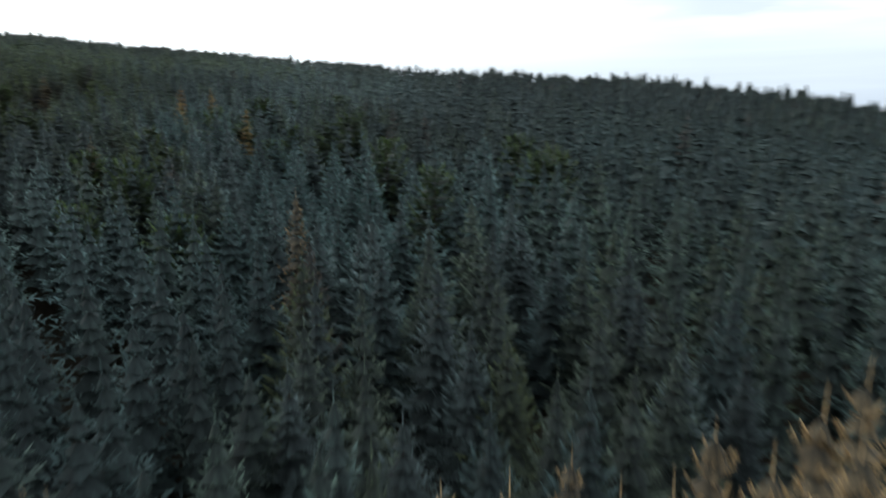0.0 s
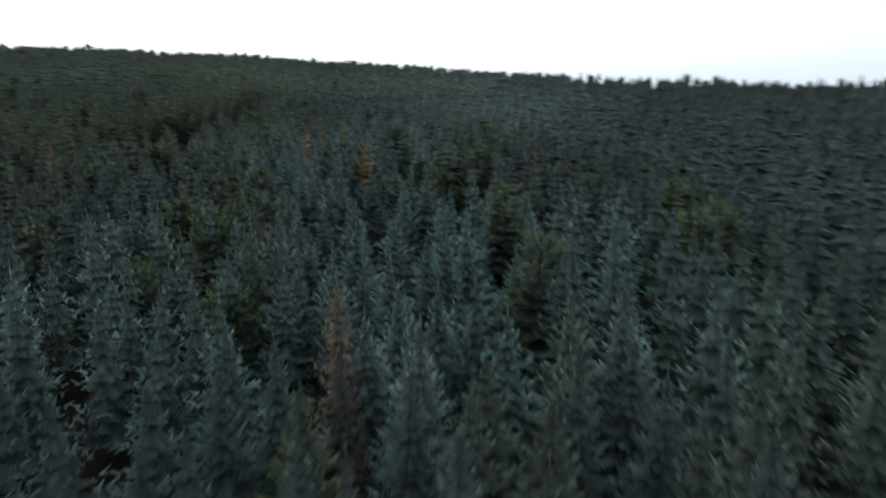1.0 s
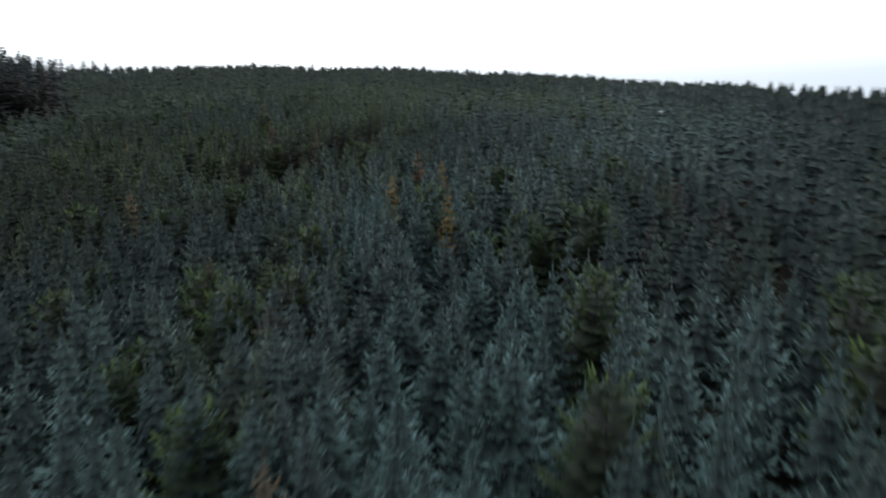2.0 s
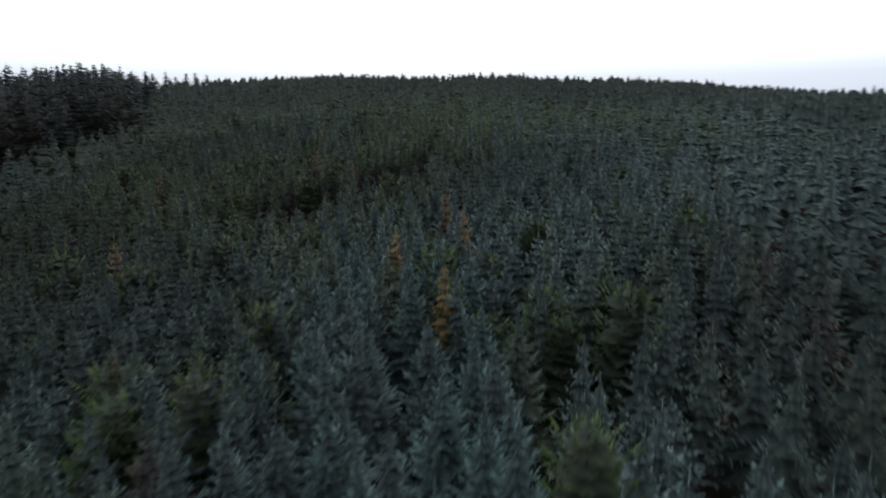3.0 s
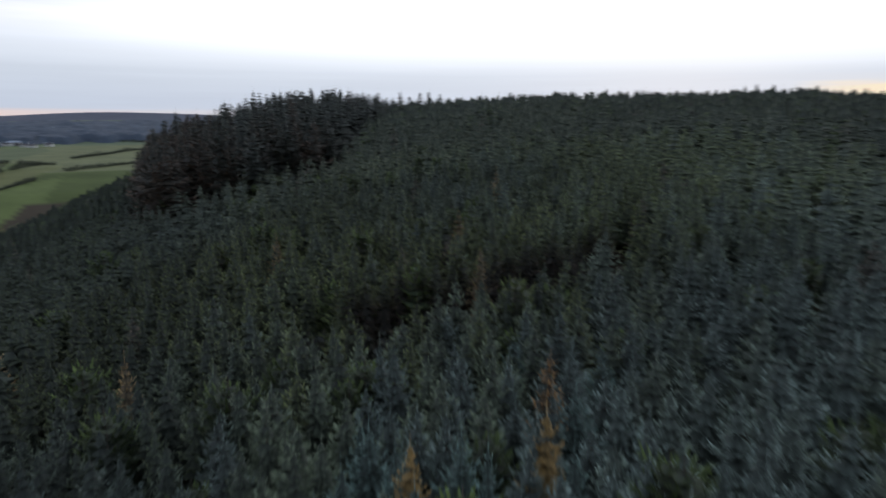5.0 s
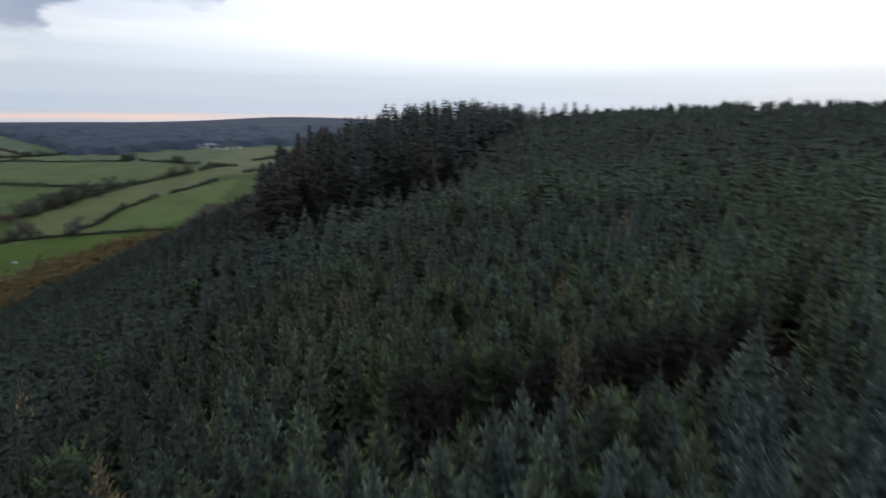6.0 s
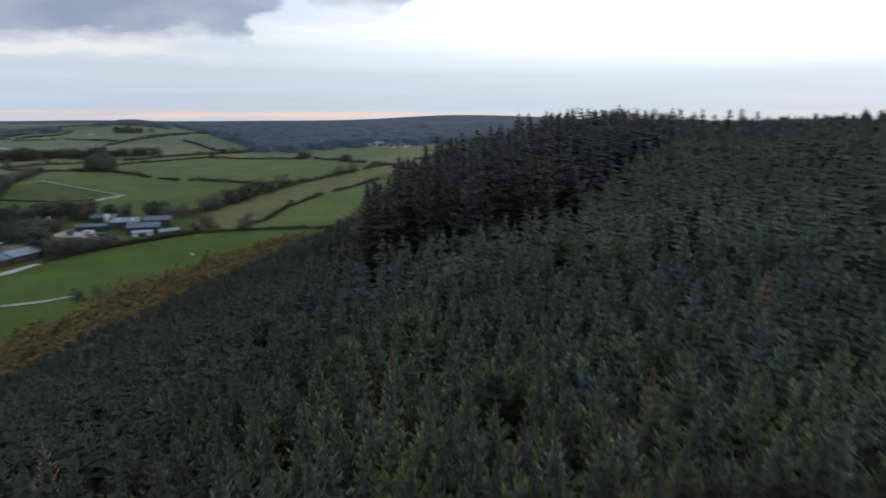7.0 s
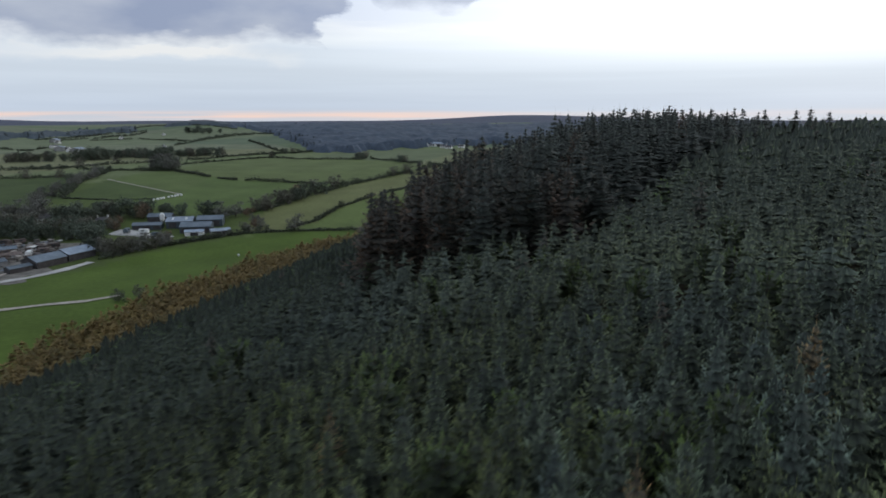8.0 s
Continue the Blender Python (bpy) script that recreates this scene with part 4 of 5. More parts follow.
# canopy colour holds painted haze, bluest below the far hill
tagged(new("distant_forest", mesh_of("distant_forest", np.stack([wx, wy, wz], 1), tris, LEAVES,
                                     np.where((np.degrees(np.arctan2(-wx - 36, wy - 85)) < 121.5)[:, None], (0.036, 0.050, 0.070), (0.036, 0.048, 0.056)) * r.normal(1, 0.12, (len(wx), 1)))), "dark distant conifer forest on far hills, haze blue in its colour", "forest", kind="stuff")
sx2, sy2 = r.uniform(-2300, -560, 9000), r.uniform(-1700, 320, 9000)
ok = is_far_wood(sx2, sy2) & ~(is_far_wood(sx2 + 22, sy2 + 14) & is_far_wood(sx2 - 22, sy2 + 14) & is_far_wood(sx2 + 14, sy2 - 22))
sx2, sy2 = sx2[ok], sy2[ok]
WOOD = [spruce_shape(160 + m, 0, high=11, wide=3.6, low=0.1, whorls=4, each=5, blunt=0.3, dense=0.7) for m in range(4)]
# edge conifers carry the same painted haze blue
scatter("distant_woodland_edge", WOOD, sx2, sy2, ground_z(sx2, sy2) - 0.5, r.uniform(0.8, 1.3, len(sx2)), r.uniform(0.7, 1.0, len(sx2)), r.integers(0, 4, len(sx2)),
        np.array((0.060, 0.074, 0.082))[None] * r.normal(1, 0.15, (len(sx2), 1)), 9, "dark conifers along the edges of distant woods", "trees", LEAVES, pale=1.0, inner_tone=np.array((0.050, 0.062, 0.072)))


def broadleaf(seed, high, wide, colour, bare=0.0):
    """A broadleaved tree: stem with limbs, and a crown of many small leaf clumps."""
    r = np.random.default_rng(seed)
    v, f = [], []

    def limb(a, b, ra, rb):
        d = (b - a) / np.linalg.norm(b - a)
        s = np.cross(d, (0.3, 0.9, 0.2))
        s /= np.linalg.norm(s)
        t, k = np.cross(d, s), len(v)
        for p, w in ((a, ra), (b, rb)):
            for m in range(5):
                q = 6.283 * m / 5
                v.append(p + (s * math.cos(q) + t * math.sin(q)) * w)
        for m in range(5):
            x, y = k + m, k + (m + 1) % 5
            f.extend([(x, y, y + 5), (x, y + 5, x + 5)])

    fork = np.array((r.normal(0, 0.2), r.normal(0, 0.2), high * 0.16))
    limb(np.array((0, 0, -0.3)), fork, high * 0.03, high * 0.02)
    leaves = []
    for k in range(9):
        a = 6.283 * k / 9 + r.uniform(-0.3, 0.3)
        out = wide * r.uniform(0.35, 0.9)
        end = np.array((math.cos(a) * out, math.sin(a) * out, high * r.uniform(0.16, 0.88)))
        limb(fork, end, high * 0.012, high * 0.004)
        for m in range(3):
            c = end + r.normal(0, 1, 3) * np.array((wide * 0.22, wide * 0.22, high * 0.09))
            leaves.append(tuft(r, c, np.array((0.8, 0.8, 0.6)) * high / 9, int(24 * (1 - bare)), 0.046 * high))
    leaves.append(tuft(r, np.array((0, 0, high * 0.52)), np.array((wide * 0.42, wide * 0.42, high * 0.22)), 240, 0.046 * high))
    return mesh_of("limbs", np.array(v), f, BARK), leafy("crown", np.concatenate(leaves), colour, r)


# leaf colour, height, width; colours lifted and greyed a little, as painted haze
AUTUMN = [((0.084, 0.098, 0.07), 8.5, 3.8), ((0.108, 0.104, 0.08), 9.5, 4.2), ((0.140, 0.100, 0.066), 8.0, 3.6), ((0.118, 0.116, 0.102), 9.0, 4.0),
          ((0.074, 0.090, 0.066), 10.0, 4.6), ((0.070, 0.080, 0.052), 5.0, 2.8)]
WORDS = ["dark green broadleaved tree beside the farm", "brownish autumn tree with thinning leaves", "rust-coloured autumn tree by a hedge",
         "grey half-bare tree in a hedgerow", "large dark broadleaved tree near buildings", "low rounded bush at a field edge"]
BROADLEAF = [broadleaf(300 + k, h, w, c, 0.35 if k == 3 else 0.0) for k, (c, h, w) in enumerate(AUTUMN)]


def valley_tree(which, x, y, size=1.0, turn=0.0):
    ob = thing("broadleaf_tree" if which < 5 else "bush", lean(x, y, float(ground_z(x, y)) - 0.1, size, turn), WORDS[which], "tree" if which < 5 else "bush", "valley trees")
    part("trunk", BROADLEAF[which][0], BARK, ob)
    part("crown", BROADLEAF[which][1], LEAVES, ob)


r = np.random.default_rng(41)


def grove(centres, each, spread, kinds, size=(0.8, 1.25)):
    for x, y in centres:
        for k in range(each):
            valley_tree(int(r.choice(kinds)), x + r.normal(0, spread), y + r.normal(0, spread), r.uniform(*size), r.uniform(0, 6.28))


def row_of(line, step, kinds, size, jig=1.5):
    """Trees or bushes along a line, unevenly spaced."""
    for (x0, y0), (x1, y1) in zip(line, line[1:]):
        n = max(1, int(math.hypot(x1 - x0, y1 - y0) / step))
        for k in range(n):
            q = (k + r.random()) / n
            valley_tree(int(r.choice(kinds)), x0 + (x1 - x0) * q + r.normal(0, jig), y0 + (y1 - y0) * q + r.normal(0, jig), r.uniform(*size), r.uniform(0, 6.28))


# dark wood between the two yards, and grey trees behind it
row_of([(-293, -214), (-298, -195), (-304, -179), (-311, -164)], 3.0, (0, 4, 4), (0.7, 0.95), 1.8)
row_of([(-302, -216), (-306, -200), (-312, -184), (-318, -172)], 3.6, (0, 4, 1), (0.85, 1.1), 2.0)
row_of([(-326, -206), (-330, -194), (-334, -185)], 3.0, (0, 4, 0), (1.0, 1.25), 2.0)
grove([(-318, -228), (-322, -219), (-326, -214), (-312, -222)], 2, 3, (3, 3, 1), (1.1, 1.4))
row_of([(-346, -202), (-350, -192), (-355, -177), (-358, -168)], 3.2, (0, 4, 4, 1), (0.9, 1.15), 1.6)
grove([(-357, -172)], 2, 2, (2,), (0.95, 1.1))
row_of([(-361, -163), (-368, -154)], 3.5, (0, 4), (0.8, 1.0), 1.2)
grove([(-371, -141), (-373, -137)], 1, 1, (4,), (0.85, 1.0))
grove([(-371, -128), (-376, -124)], 1, 1.5, (3,), (0.9, 1.05))
# trees and bushes in front of the upper yard
grove([(-287, -146), (-290, -149), (-285, -142)], 1, 0.8, (0, 4), (1.15, 1.35))
row_of([(-284, -139), (-283, -131), (-290, -127), (-298, -125)], 2.2, (1, 1, 3, 0), (0.75, 0.95), 1.2)
row_of([(-299, -124), (-307, -120)], 2.0, (2, 1, 3), (0.6, 0.75), 1.0)
row_of([(-308, -120), (-315, -115), (-323, -111), (-335, -105)], 2.4, (5,), (0.45, 0.65), 0.7)
row_of([(-335, -105), (-347, -99), (-356, -90)], 2.8, (5,), (0.5, 0.8), 0.8)
grove([(-310, -126), (-313, -124)], 1, 1, (1, 2), (0.55, 0.7))
grove([(-331, -172), (-329, -168), (-335, -173)], 2, 1.0, (2, 1, 0), (0.6, 0.8))
grove([(-349, -103), (-355, -97), (-369, -104), (-384, -118)], 2, 2.5, (1, 3, 2), (0.45, 0.7))
# hedgerow trees up the pastures
row_of([(-392, -121), (-413, -114), (-440, -108), (-462, -104)], 4.5, (2, 1, 0, 1), (0.8, 1.15), 2)
grove([(-356, -76), (-420, -74), (-480, -103), (-560, -84), (-515, -99), (-580, -80)], 1, 1.5, (5, 1, 3), (0.8, 1.1))
row_of([(-348, -238), (-367, -254), (-393, -270), (-421, -287), (-446, -301), (-477, -312), (-525, -340)], 5.0, (3, 3, 0, 5), (0.55, 0.95), 3)
row_of([(-548, -312), (-547, -298), (-551, -284)], 2.2, (3, 3, 0), (1.3, 1.6), 3)
valley_tree(5, -209, -66, 0.85)
valley_tree(1, -214, -62, 0.45)
grove([(-452, -352), (-470, -342), (-520, -400), (-560, -398), (-600, -392)], 1, 3, (0, 1), (0.7, 1.0))
grove([(-720, -174), (-735, -180), (-748, -178), (-690, -115), (-700, -120), (-745, -292), (-836, -322), (-850, -316)], 2, 4, (0, 1, 4), (0.6, 0.9))
# tree belt across the valley
row_of([(-602, -534), (-616, -504), (-642, -477), (-666, -468), (-711, -471), (-715, -454), (-690, -415)], 3.6, (0, 4, 1), (0.85, 1.25), 4)
grove([(-655, -470), (-668, -466)], 4, 5, (4, 0), (1.4, 1.7))
row_of([(-712, -412), (-749, -405), (-770, -377)], 3.6, (0, 4, 1), (0.85, 1.2), 4)
grove([(-700, -416), (-692, -410)], 3, 4, (4, 0), (1.3, 1.6))
# woods on the far rise
grove([(-1405, -860), (-1412, -835), (-1400, -815)], 4, 12, (4, 0), (1.2, 1.7))


def slab(bm, a, b, c, d, thick):
    """A flat sheet through four corners, with thickness."""
    n = (Vector(b) - Vector(a)).cross(Vector(d) - Vector(a)).normalized() * thick
    lo = [bm.verts.new(p) for p in (a, b, c, d)]
    hi = [bm.verts.new(Vector(p) + n) for p in (a, b, c, d)]
    bm.faces.new(lo[::-1])
    bm.faces.new(hi)
    for k in range(4):
        bm.faces.new((lo[k], lo[(k + 1) % 4], hi[(k + 1) % 4], hi[k]))
    return bm


def walls_of(length, depth, eave, ridge, t=0.25):
    """Four walls with gables and thickness, open inside."""
    bm = bmesh.new()
    L, D = length / 2, depth / 2
    box(bm, -L, -D, -1.5, L, -D + t, eave)
    box(bm, -L, D - t, -1.5, L, D, eave)
    for x in (-L, L - t):
        lo = [bm.verts.new(p) for p in ((x, -D + t, -1.5), (x, D - t, -1.5), (x, D - t, eave), (x, 0, ridge - 0.1), (x, -D + t, eave))]
        hi = [bm.verts.new((v.co.x + t, v.co.y, v.co.z)) for v in lo]
        bm.faces.new(lo[::-1])
        bm.faces.new(hi)
        for k in range(5):
            bm.faces.new((lo[k], lo[(k + 1) % 5], hi[(k + 1) % 5], hi[k]))
    return bm


def roof_sheet(length, depth, eave, ridge, sign, ribs):
    """One slope of a roof: a sheet with a folded profile, or a plain slab."""
    L, D, bm = length / 2 + 0.3, depth / 2 + 0.4, bmesh.new()
    drop = (ridge - eave) * 0.4 / (depth / 2)
    n = max(1, ribs * 2)
    rows = []
    for y, z in ((sign * D, eave - drop), (0.0, ridge)):
        top, low = [], []
        for k in range(n + 1):
            x, lift = -L + 2 * L * k / n, (0.12 if k % 2 and ribs else 0.0)
            top.append(bm.verts.new((x, y, z + 0.10 + lift)))
            low.append(bm.verts.new((x, y, z + lift)))
        rows.append((top, low))
    (t0, l0), (t1, l1) = rows
    for k in range(n):
        for quad in ((t0[k], t0[k + 1], t1[k + 1], t1[k]), (l0[k], l1[k], l1[k + 1], l0[k + 1]), (t0[k], l0[k], l0[k + 1], t0[k + 1]), (t1[k], t1[k + 1], l1[k + 1], l1[k])):
            bm.faces.new(quad)
    for k in (0, n):
        bm.faces.new((t0[k], t1[k], l1[k], l0[k]))
    bmesh.ops.recalc_face_normals(bm, faces=list(bm.faces))
    return bm


def barn(x, y, length, depth, turn, eave, rise, roof, wall, label, doors=2, lights=0):
    ob = thing("farm_shed", pose(x, y, float(ground_z(x, y)), 0, 0, turn), label, "farm building", "farm buildings")
    part("wall", walls_of(length, depth, eave, eave + rise), wall, ob)
    for sign in (-1, 1):
        sheet = part("roof_slope", roof_sheet(length, depth, eave, eave + rise, sign, int(length / 1.1)), roof, ob)
        for k in range(lights):
            u = (k + 0.5) / lights * length - length / 2
            q0, q1 = 0.3, 0.75
            e = [(u - 0.5, sign * depth / 2 * (1 - q0), eave + rise * q0 + 0.25), (u + 0.5, sign * depth / 2 * (1 - q0), eave + rise * q0 + 0.25),
                 (u + 0.5, sign * depth / 2 * (1 - q1), eave + rise * q1 + 0.25), (u - 0.5, sign * depth / 2 * (1 - q1), eave + rise * q1 + 0.25)]
            part("roof_light", slab(bmesh.new(), *(e if sign < 0 else [e[1], e[0], e[3], e[2]]), 0.05), PLASTIC, sheet, "translucent pale roof light")
    part("ridge_cap", boxed(-length / 2 - 0.3, -0.18, eave + rise + 0.05, length / 2 + 0.3, 0.18, eave + rise + 0.2), roof, ob)
    for k in range(doors):
        u = (k + 0.5) / doors * length - length / 2
        for side in (-1, 1):
            y0 = side * (depth / 2 + 0.03)
            part("sliding_door", boxed(u - 1.9, min(y0, y0 + side * 0.08), 0, u + 1.9, max(y0, y0 + side * 0.08), eave * 0.82), DARK_WOOD, ob, "dark sheet-metal sliding door")
    return ob


def house(x, y, turn, length=11, depth=6.5, eave=4.6, rise=2.2, label="white plastered farmhouse with a dark tiled roof", wall=None):
    ob = thing("house", pose(x, y, float(ground_z(x, y)), 0, 0, turn), label, "house", "scattered farmhouses")
    part("wall", walls_of(length, depth, eave, eave + rise), wall or PLASTER, ob)
    for sign in (-1, 1):
        part("roof_slope", roof_sheet(length, depth, eave, eave + rise, sign, 0), TILES, ob)
    for u in (-length / 2 + 0.5, length / 2 - 0.5):
        c = part("chimney", boxed(u - 0.4, -0.35, eave + rise - 0.6, u + 0.4, 0.35, eave + rise + 1.2), wall or PLASTER, ob)
        part("chimney_pot", boxed(u - 0.15, -0.15, eave + rise + 1.2, u + 0.15, 0.15, eave + rise + 1.6), RUST, c)
    for side in (-1, 1):
        y0 = side * depth / 2
        for z in (0.9, eave - 1.6):
            for u in (-length * 0.33, 0.0, length * 0.33):
                if u == 0.0 and z < 1:
                    part("front_door", boxed(-0.5, y0 - 0.05, 0, 0.5, y0 + 0.05, 2.05), DARK_WOOD, ob)
                    continue
                w = part("window", boxed(u - 0.55, y0 - 0.05, z, u + 0.55, y0 + 0.05, z + 1.25), PLASTER, ob)
                part("pane", boxed(u - 0.46, y0 - 0.07, z + 0.08, u + 0.46, y0 + 0.07, z + 1.17), GLASS, w)
    return ob


# the upper farmyard
barn(-342, -127, 16, 10, 113, 3.4, 1.9, SLATE, TEAL, "slate-blue sheeted farm shed with dark walls", 3)
barn(-348, -141, 14, 10, 113, 3.6, 1.8, TIN, TEAL, "pale sheeted farm shed behind the yard", 2, 2)
barn(-337, -154, 15, 6, 113, 2.5, 1.1, SLATE, TEAL, "long low dark-walled farm shed beside the yard", 3)
barn(-355, -159, 13, 8, 113, 2.8, 1.4, SLATE, DARK_WOOD, "dark low farm shed beside a white tank", 2)
barn(-357, -128, 14, 9, 113, 3.6, 1.7, SLATE, TEAL, "dark-walled sheeted shed at the back of the yard", 2)
barn(-339, -111, 10, 5, 132, 2.3, 0.9, TIN, BLOCKWORK, "low pale-roofed cattle shed", 2)
barn(-333, -122.5, 9.5, 4.5, 118, 2.2, 0.8, TIN, PLASTER, "small pale-roofed outbuilding by the hedge", 1)
house(-336, -182, 115, 6.5, 4.5, 2.6, 1.5)
house(-327, -212, 140, 9, 6, 2.9, 1.9)
# the lower yard
barn(-259.5, -146.2, 14, 10, 171, 2.9, 1.9, SLATE, DARK_WOOD, "dark-roofed timber shed in a cluttered yard", 3)
barn(-273.9, -143.9, 13.4, 10, 171, 3.1, 1.9, TIN, DARK_WOOD, "pale blue-roofed sheeted shed in a cluttered yard", 2)
barn(-247, -147, 9, 4.5, 165, 2.1, 0.7, SLATE, DARK_WOOD, "low dark lean-to shed beside the apron", 1)
barn(-262, -170, 12, 5, 150, 2.2, 0.9, RUST, BLOCKWORK, "low rusty-roofed shed among pallets", 1)
barn(-250, -164, 10, 5, 155, 2.2, 0.9, SLATE, BLOCKWORK, "low dark-roofed workshop by the yard", 1)
barn(-272, -182, 11, 5, 140, 2.2, 0.9, SLATE, DARK_WOOD, "low dark store shed among yard clutter", 1)
strip("yard_apron", [(-230, -139), (-240, -134), (-254, -131), (-268, -130)], 4.4, CONCRETE, "pale concrete apron along the yard", "yard", 0.3)
strip("lower_yard", [(-222, -150), (-250, -158), (-275, -166), (-296, -176)], 40, YARD, "muddy grey farm yard full of clutter", "yard", 0.12)
strip("upper_yard", [(-325, -166), (-326, -154), (-325, -143), (-323, -131)], 10, CONCRETE, "pale concrete farm yard", "yard", 0.2)

tank = thing("feed_silo", pose(-347.5, -152.5, float(ground_z(-347.5, -152.5))), "tall white feed silo on steel legs", "silo")
bm = bmesh.new()
bmesh.ops.create_cone(bm, cap_ends=True, segments=20, radius1=1.3, radius2=1.3, depth=3.2, matrix=Matrix.Translation((0, 0, 4.3)))
part("drum", bm, PLASTIC, tank)
bm = bmesh.new()
bmesh.ops.create_cone(bm, cap_ends=True, segments=20, radius1=1.35, radius2=0.3, depth=0.9, matrix=Matrix.Translation((0, 0, 6.35)))
part("cap", bm, PLASTIC, tank)
bm = bmesh.new()
bmesh.ops.create_cone(bm, cap_ends=True, segments=20, radius1=0.3, radius2=1.3, depth=1.4, matrix=Matrix.Translation((0, 0, 2.0)))
part("hopper", bm, PLASTIC, tank)
for k in range(4):
    a = math.pi / 4 + k * math.pi / 2
    part("leg", boxed(1.3 * math.cos(a) - 0.08, 1.3 * math.sin(a) - 0.08, -0.3, 1.3 * math.cos(a) + 0.08, 1.3 * math.sin(a) + 0.08, 3.2), BLOCKWORK, tank)

# clutter of the yards: pallets, trailers, containers
r = np.random.default_rng(51)


def pallet_stack(x, y, layers, turn):
    ob = thing("pallet_stack", pose(x, y, float(ground_z(x, y)) + 0.2, 0, 0, turn), "stack of weathered timber pallets in the yard", "pallets", "yard clutter")
    for k in range(layers):
        # one comb-shaped section drawn out: deck on three runners
        bm, z = bmesh.new(), k * 0.42
        outline = [(-1.0, 0.0), (-0.85, 0.0), (-0.85, 0.16), (-0.08, 0.16), (-0.08, 0.0), (0.08, 0.0), (0.08, 0.16), (0.85, 0.16), (0.85, 0.0), (1.0, 0.0), (1.0, 0.30), (-1.0, 0.30)]
        ends = [[bm.verts.new((u, v, z + w)) for v, w in outline] for u in (-1.2, 1.2)]
        bm.faces.new(ends[0][::-1])
        bm.faces.new(ends[1])
        for m in range(12):
            bm.faces.new((ends[0][m], ends[0][(m + 1) % 12], ends[1][(m + 1) % 12], ends[1][m]))
        part("pallet", bm, PALLET, ob)


def trailer(x, y, turn, mat, label):
    ob = thing("trailer", pose(x, y, float(ground_z(x, y)) + 0.2, 0, 0, turn), label, "trailer", "yard clutter")
    bm = boxed(-2.6, -1.1, 0.7, 2.6, 1.1, 2.7)
    bmesh.ops.bevel(bm, geom=list(bm.edges), offset=0.25, segments=2, affect="EDGES")
    part("body", bm, mat, ob)
    for u in (-1.2, 1.2):
        for w in (-1.0, 1.0):
            bm = bmesh.new()
            bmesh.ops.create_cone(bm, cap_ends=True, segments=14, radius1=0.4, radius2=0.4, depth=0.25, matrix=Matrix.Translation((u, w, 0.4)) @ Matrix.Rotation(math.pi / 2, 4, "X"))
            part("wheel", bm, RUBBER, ob)
    for w in (-1.12, 1.12):
        part("window", boxed(-0.9, w - 0.02, 1.6, 0.9, w + 0.02, 2.2), GLASS, ob)


def yard_place():
    """Somewhere in the cluttered part of the lower yard."""
    u, w = r.random(), r.random()
    p = (1 - u) * ((1 - w) * np.array((-286, -199)) + w * np.array((-298, -176))) + u * ((1 - w) * np.array((-247, -168)) + w * np.array((-270, -154)))
    return float(p[0]), float(p[1])


for k in range(120):
    pallet_stack(*yard_place(), int(r.integers(1, 6)), r.uniform(0, 180))
for k in range(16):
    trailer(*yard_place(), r.uniform(0, 180), PLASTIC if k % 8 == 1 else RUST, "pale box trailer parked in the yard" if k % 8 == 1 else "rusty box trailer parked in the yard")
for x, y, t in ((-325, -158, 20), (-327, -149, 100), (-323, -138, 110)):
    trailer(x, y, t, PLASTIC if x == -327 else SLATE, "van-sized trailer parked on the farm yard")
for x, y, t, s in ((-1085, -787, 20, 1.1), (-1092, -792, 60, 1), (-895, -555, 40, 1.2), (-783, -622, 30, 1), (-800, -640, 80, 1), (-838, -700, 10, 1.2), (-764, -590, 60, 1), (-962, -815, 40, 1.1),
                   (-950, -800, 70, 1), (-1016, -147, 100, 1.0), (-1040, -170, 60, 1), (-1000, -135, 80, 1), (-1307, -860, 45, 1.2), (-1552, -205, 100, 1.2), (-1034, -178, 20, 1), (-1024, -120, 70, 1)):
    house(x, y, t, 10 * s, 5.5 * s, 2.7, 1.7)
for x, y, t in ((-790, -644, 40), (-775, -600, 20), (-1045, -160, 80), (-970, -825, 30)):
    barn(x, y, 22, 12, t, 4.5, 2.2, TIN, BLOCKWORK, "pale sheeted farm shed among distant fields", 1)


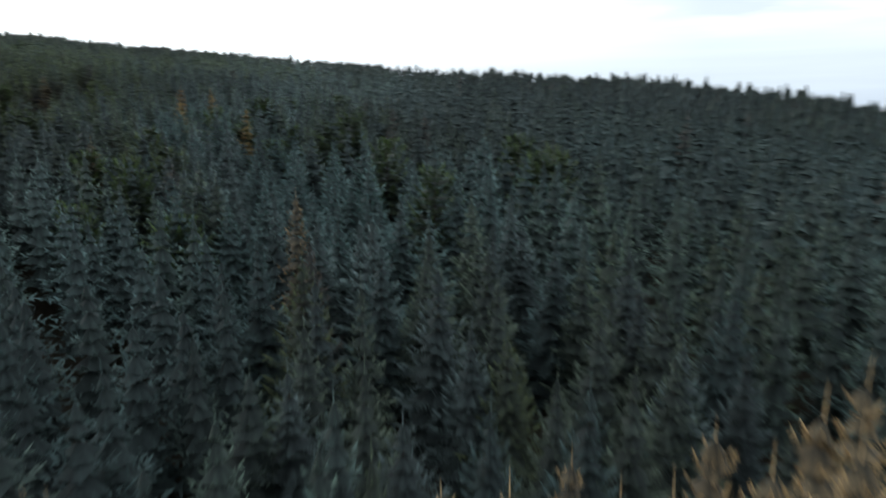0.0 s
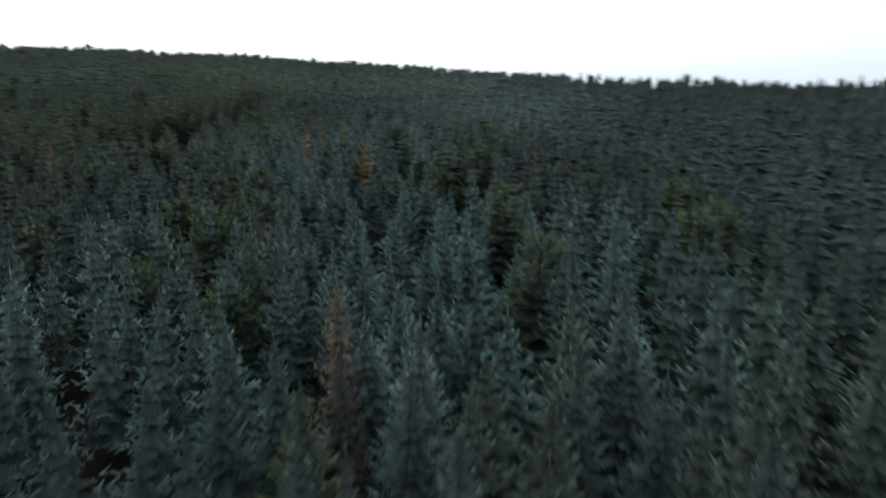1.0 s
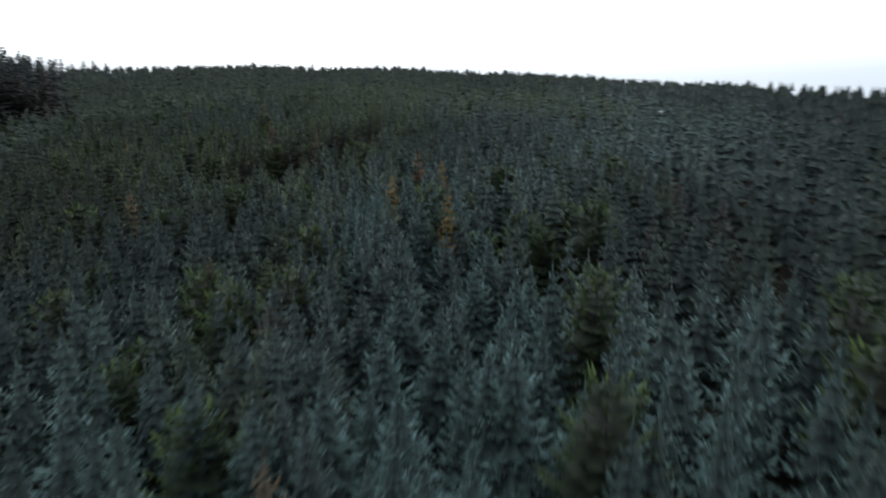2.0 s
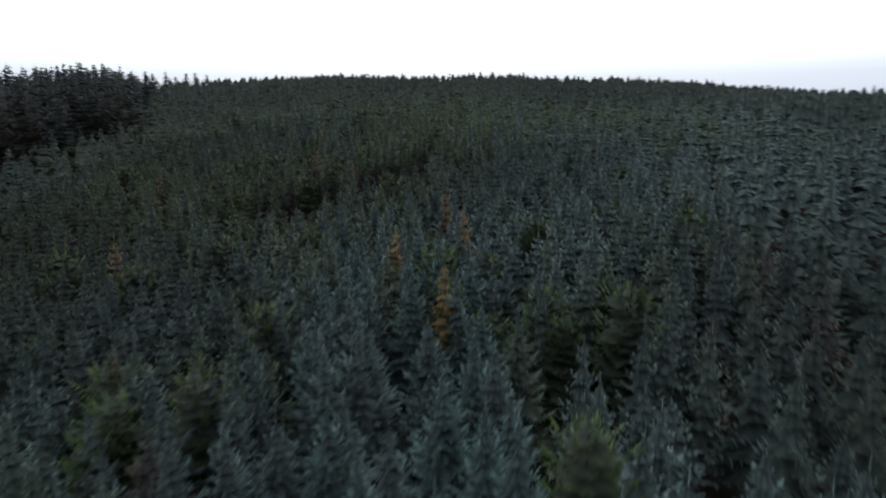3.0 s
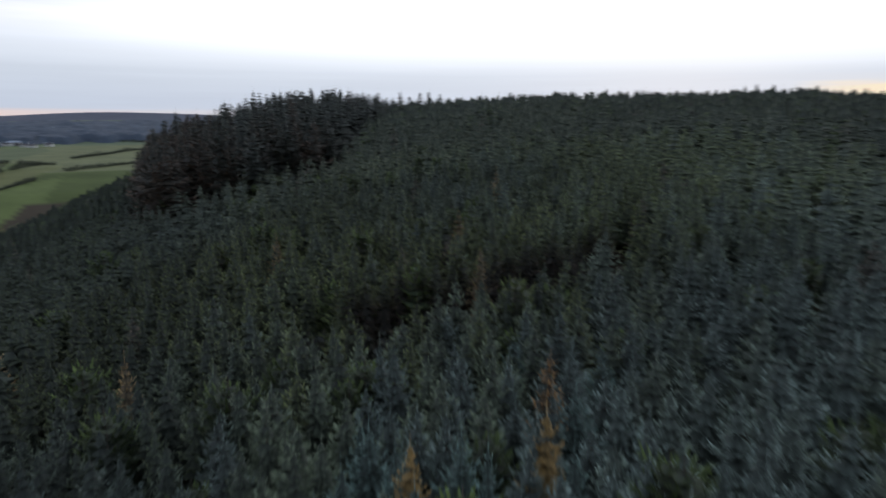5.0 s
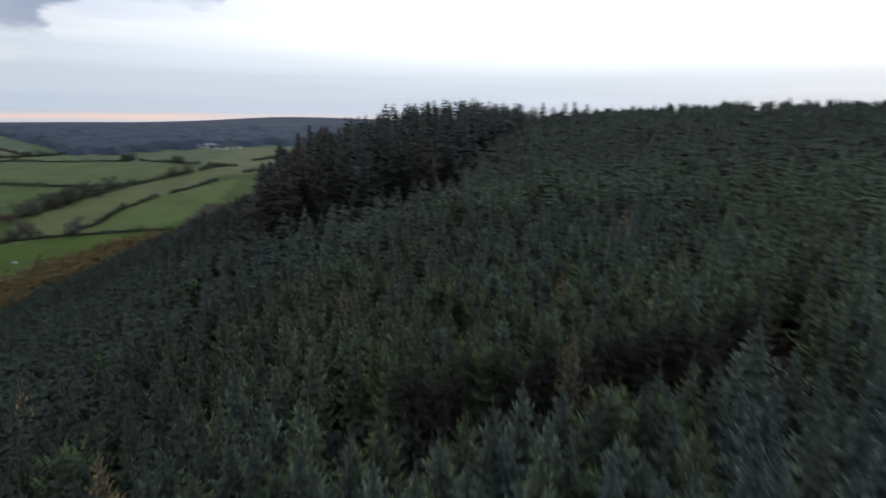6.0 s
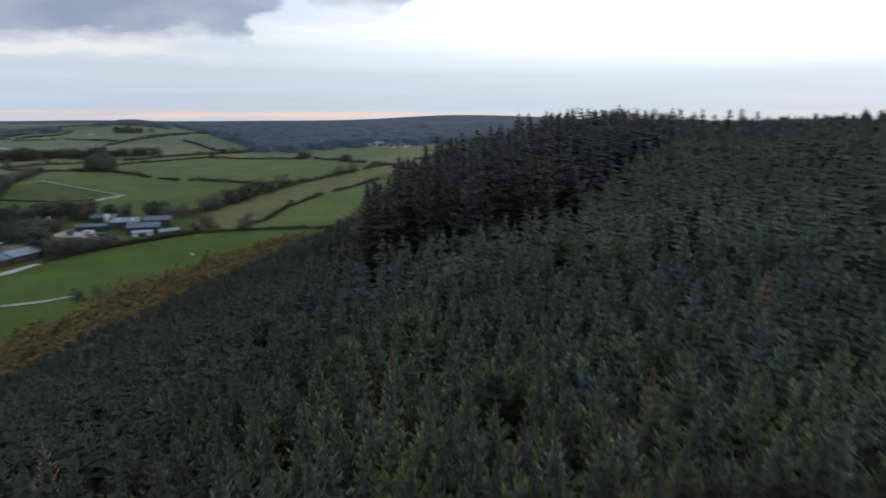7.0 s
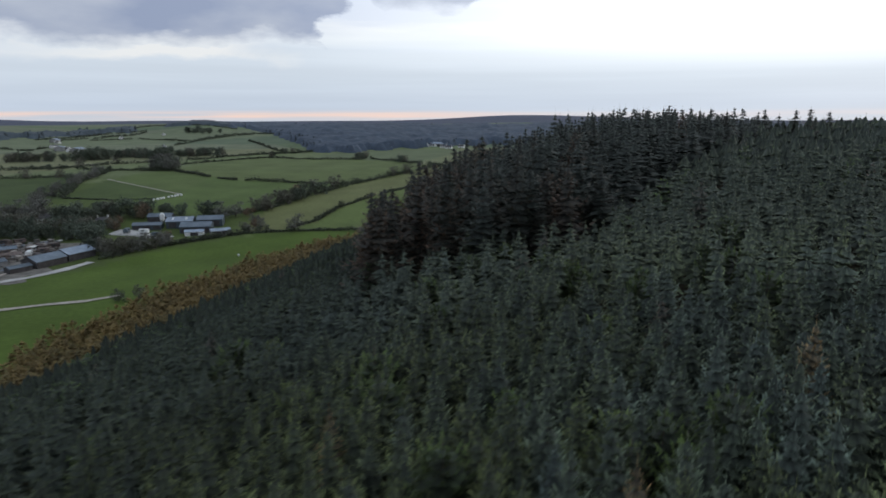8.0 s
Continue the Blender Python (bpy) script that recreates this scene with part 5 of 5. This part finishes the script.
def scrap_heap(x, y, size):
    """A low heap of broken sheets and timbers."""
    ob = thing("scrap_heap", pose(x, y, float(ground_z(x, y)) + 0.15, 0, 0, r.uniform(0, 360)), "low heap of broken sheets and timber in the yard", "scrap", "yard clutter")
    for k in range(9):
        bm = boxed(-size * r.uniform(0.2, 0.8), -r.uniform(0.1, 0.7), -0.04, size * r.uniform(0.2, 0.8), r.uniform(0.1, 0.7), 0.06)
        sheet = part("sheet", bm, (PALLET, RUST, TIN, SLATE, CONCRETE)[int(r.integers(0, 5))], ob)
        sheet.matrix_local = pose(r.normal(0, size * 0.35), r.normal(0, size * 0.35), 0.12 + 0.16 * k, r.uniform(-18, 18), r.uniform(-18, 18), r.uniform(0, 180))


for k in range(34):
    scrap_heap(*yard_place(), r.uniform(1.5, 3.2))
for x, y in ((-243, -158), (-238, -152), (-246, -154), (-236, -146), (-230, -150), (-232, -158), (-240, -164)):
    scrap_heap(x, y, 2.6)
trough = thing("water_trough", pose(-297, -75, float(ground_z(-297, -75)), 0, 0, 35), "white water trough in a pasture", "trough")
bm = bmesh.new()
for b in ((-1.4, -0.4, 0, 1.4, -0.3, 0.45), (-1.4, 0.3, 0, 1.4, 0.4, 0.45), (-1.4, -0.3, 0, -1.3, 0.3, 0.45), (1.3, -0.3, 0, 1.4, 0.3, 0.45), (-1.3, -0.3, 0, 1.3, 0.3, 0.12)):
    box(bm, *b)
part("basin", bm, PLASTIC, trough)

# wrapped bales in a line beside a hedge
for k in range(9):
    q = (k + r.uniform(-0.25, 0.25)) / 8
    x, y = -398 - 23 * q, -196 + 4 * q
    bale = thing("round_bale", pose(x, y, float(ground_z(x, y)) + 0.68, 0, 90, r.uniform(0, 180)), "pale plastic-wrapped round bale in a pasture", "bale", "wrapped bales")
    bm = bmesh.new()
    bmesh.ops.create_cone(bm, cap_ends=True, segments=18, radius1=0.7, radius2=0.7, depth=1.25)
    bmesh.ops.bevel(bm, geom=[e for e in bm.edges if len(e.link_faces) == 2 and abs(e.verts[0].co.z - e.verts[1].co.z) < 0.01], offset=0.12, segments=2, affect="EDGES")
    part("wrap", bm, PLASTIC, bale)
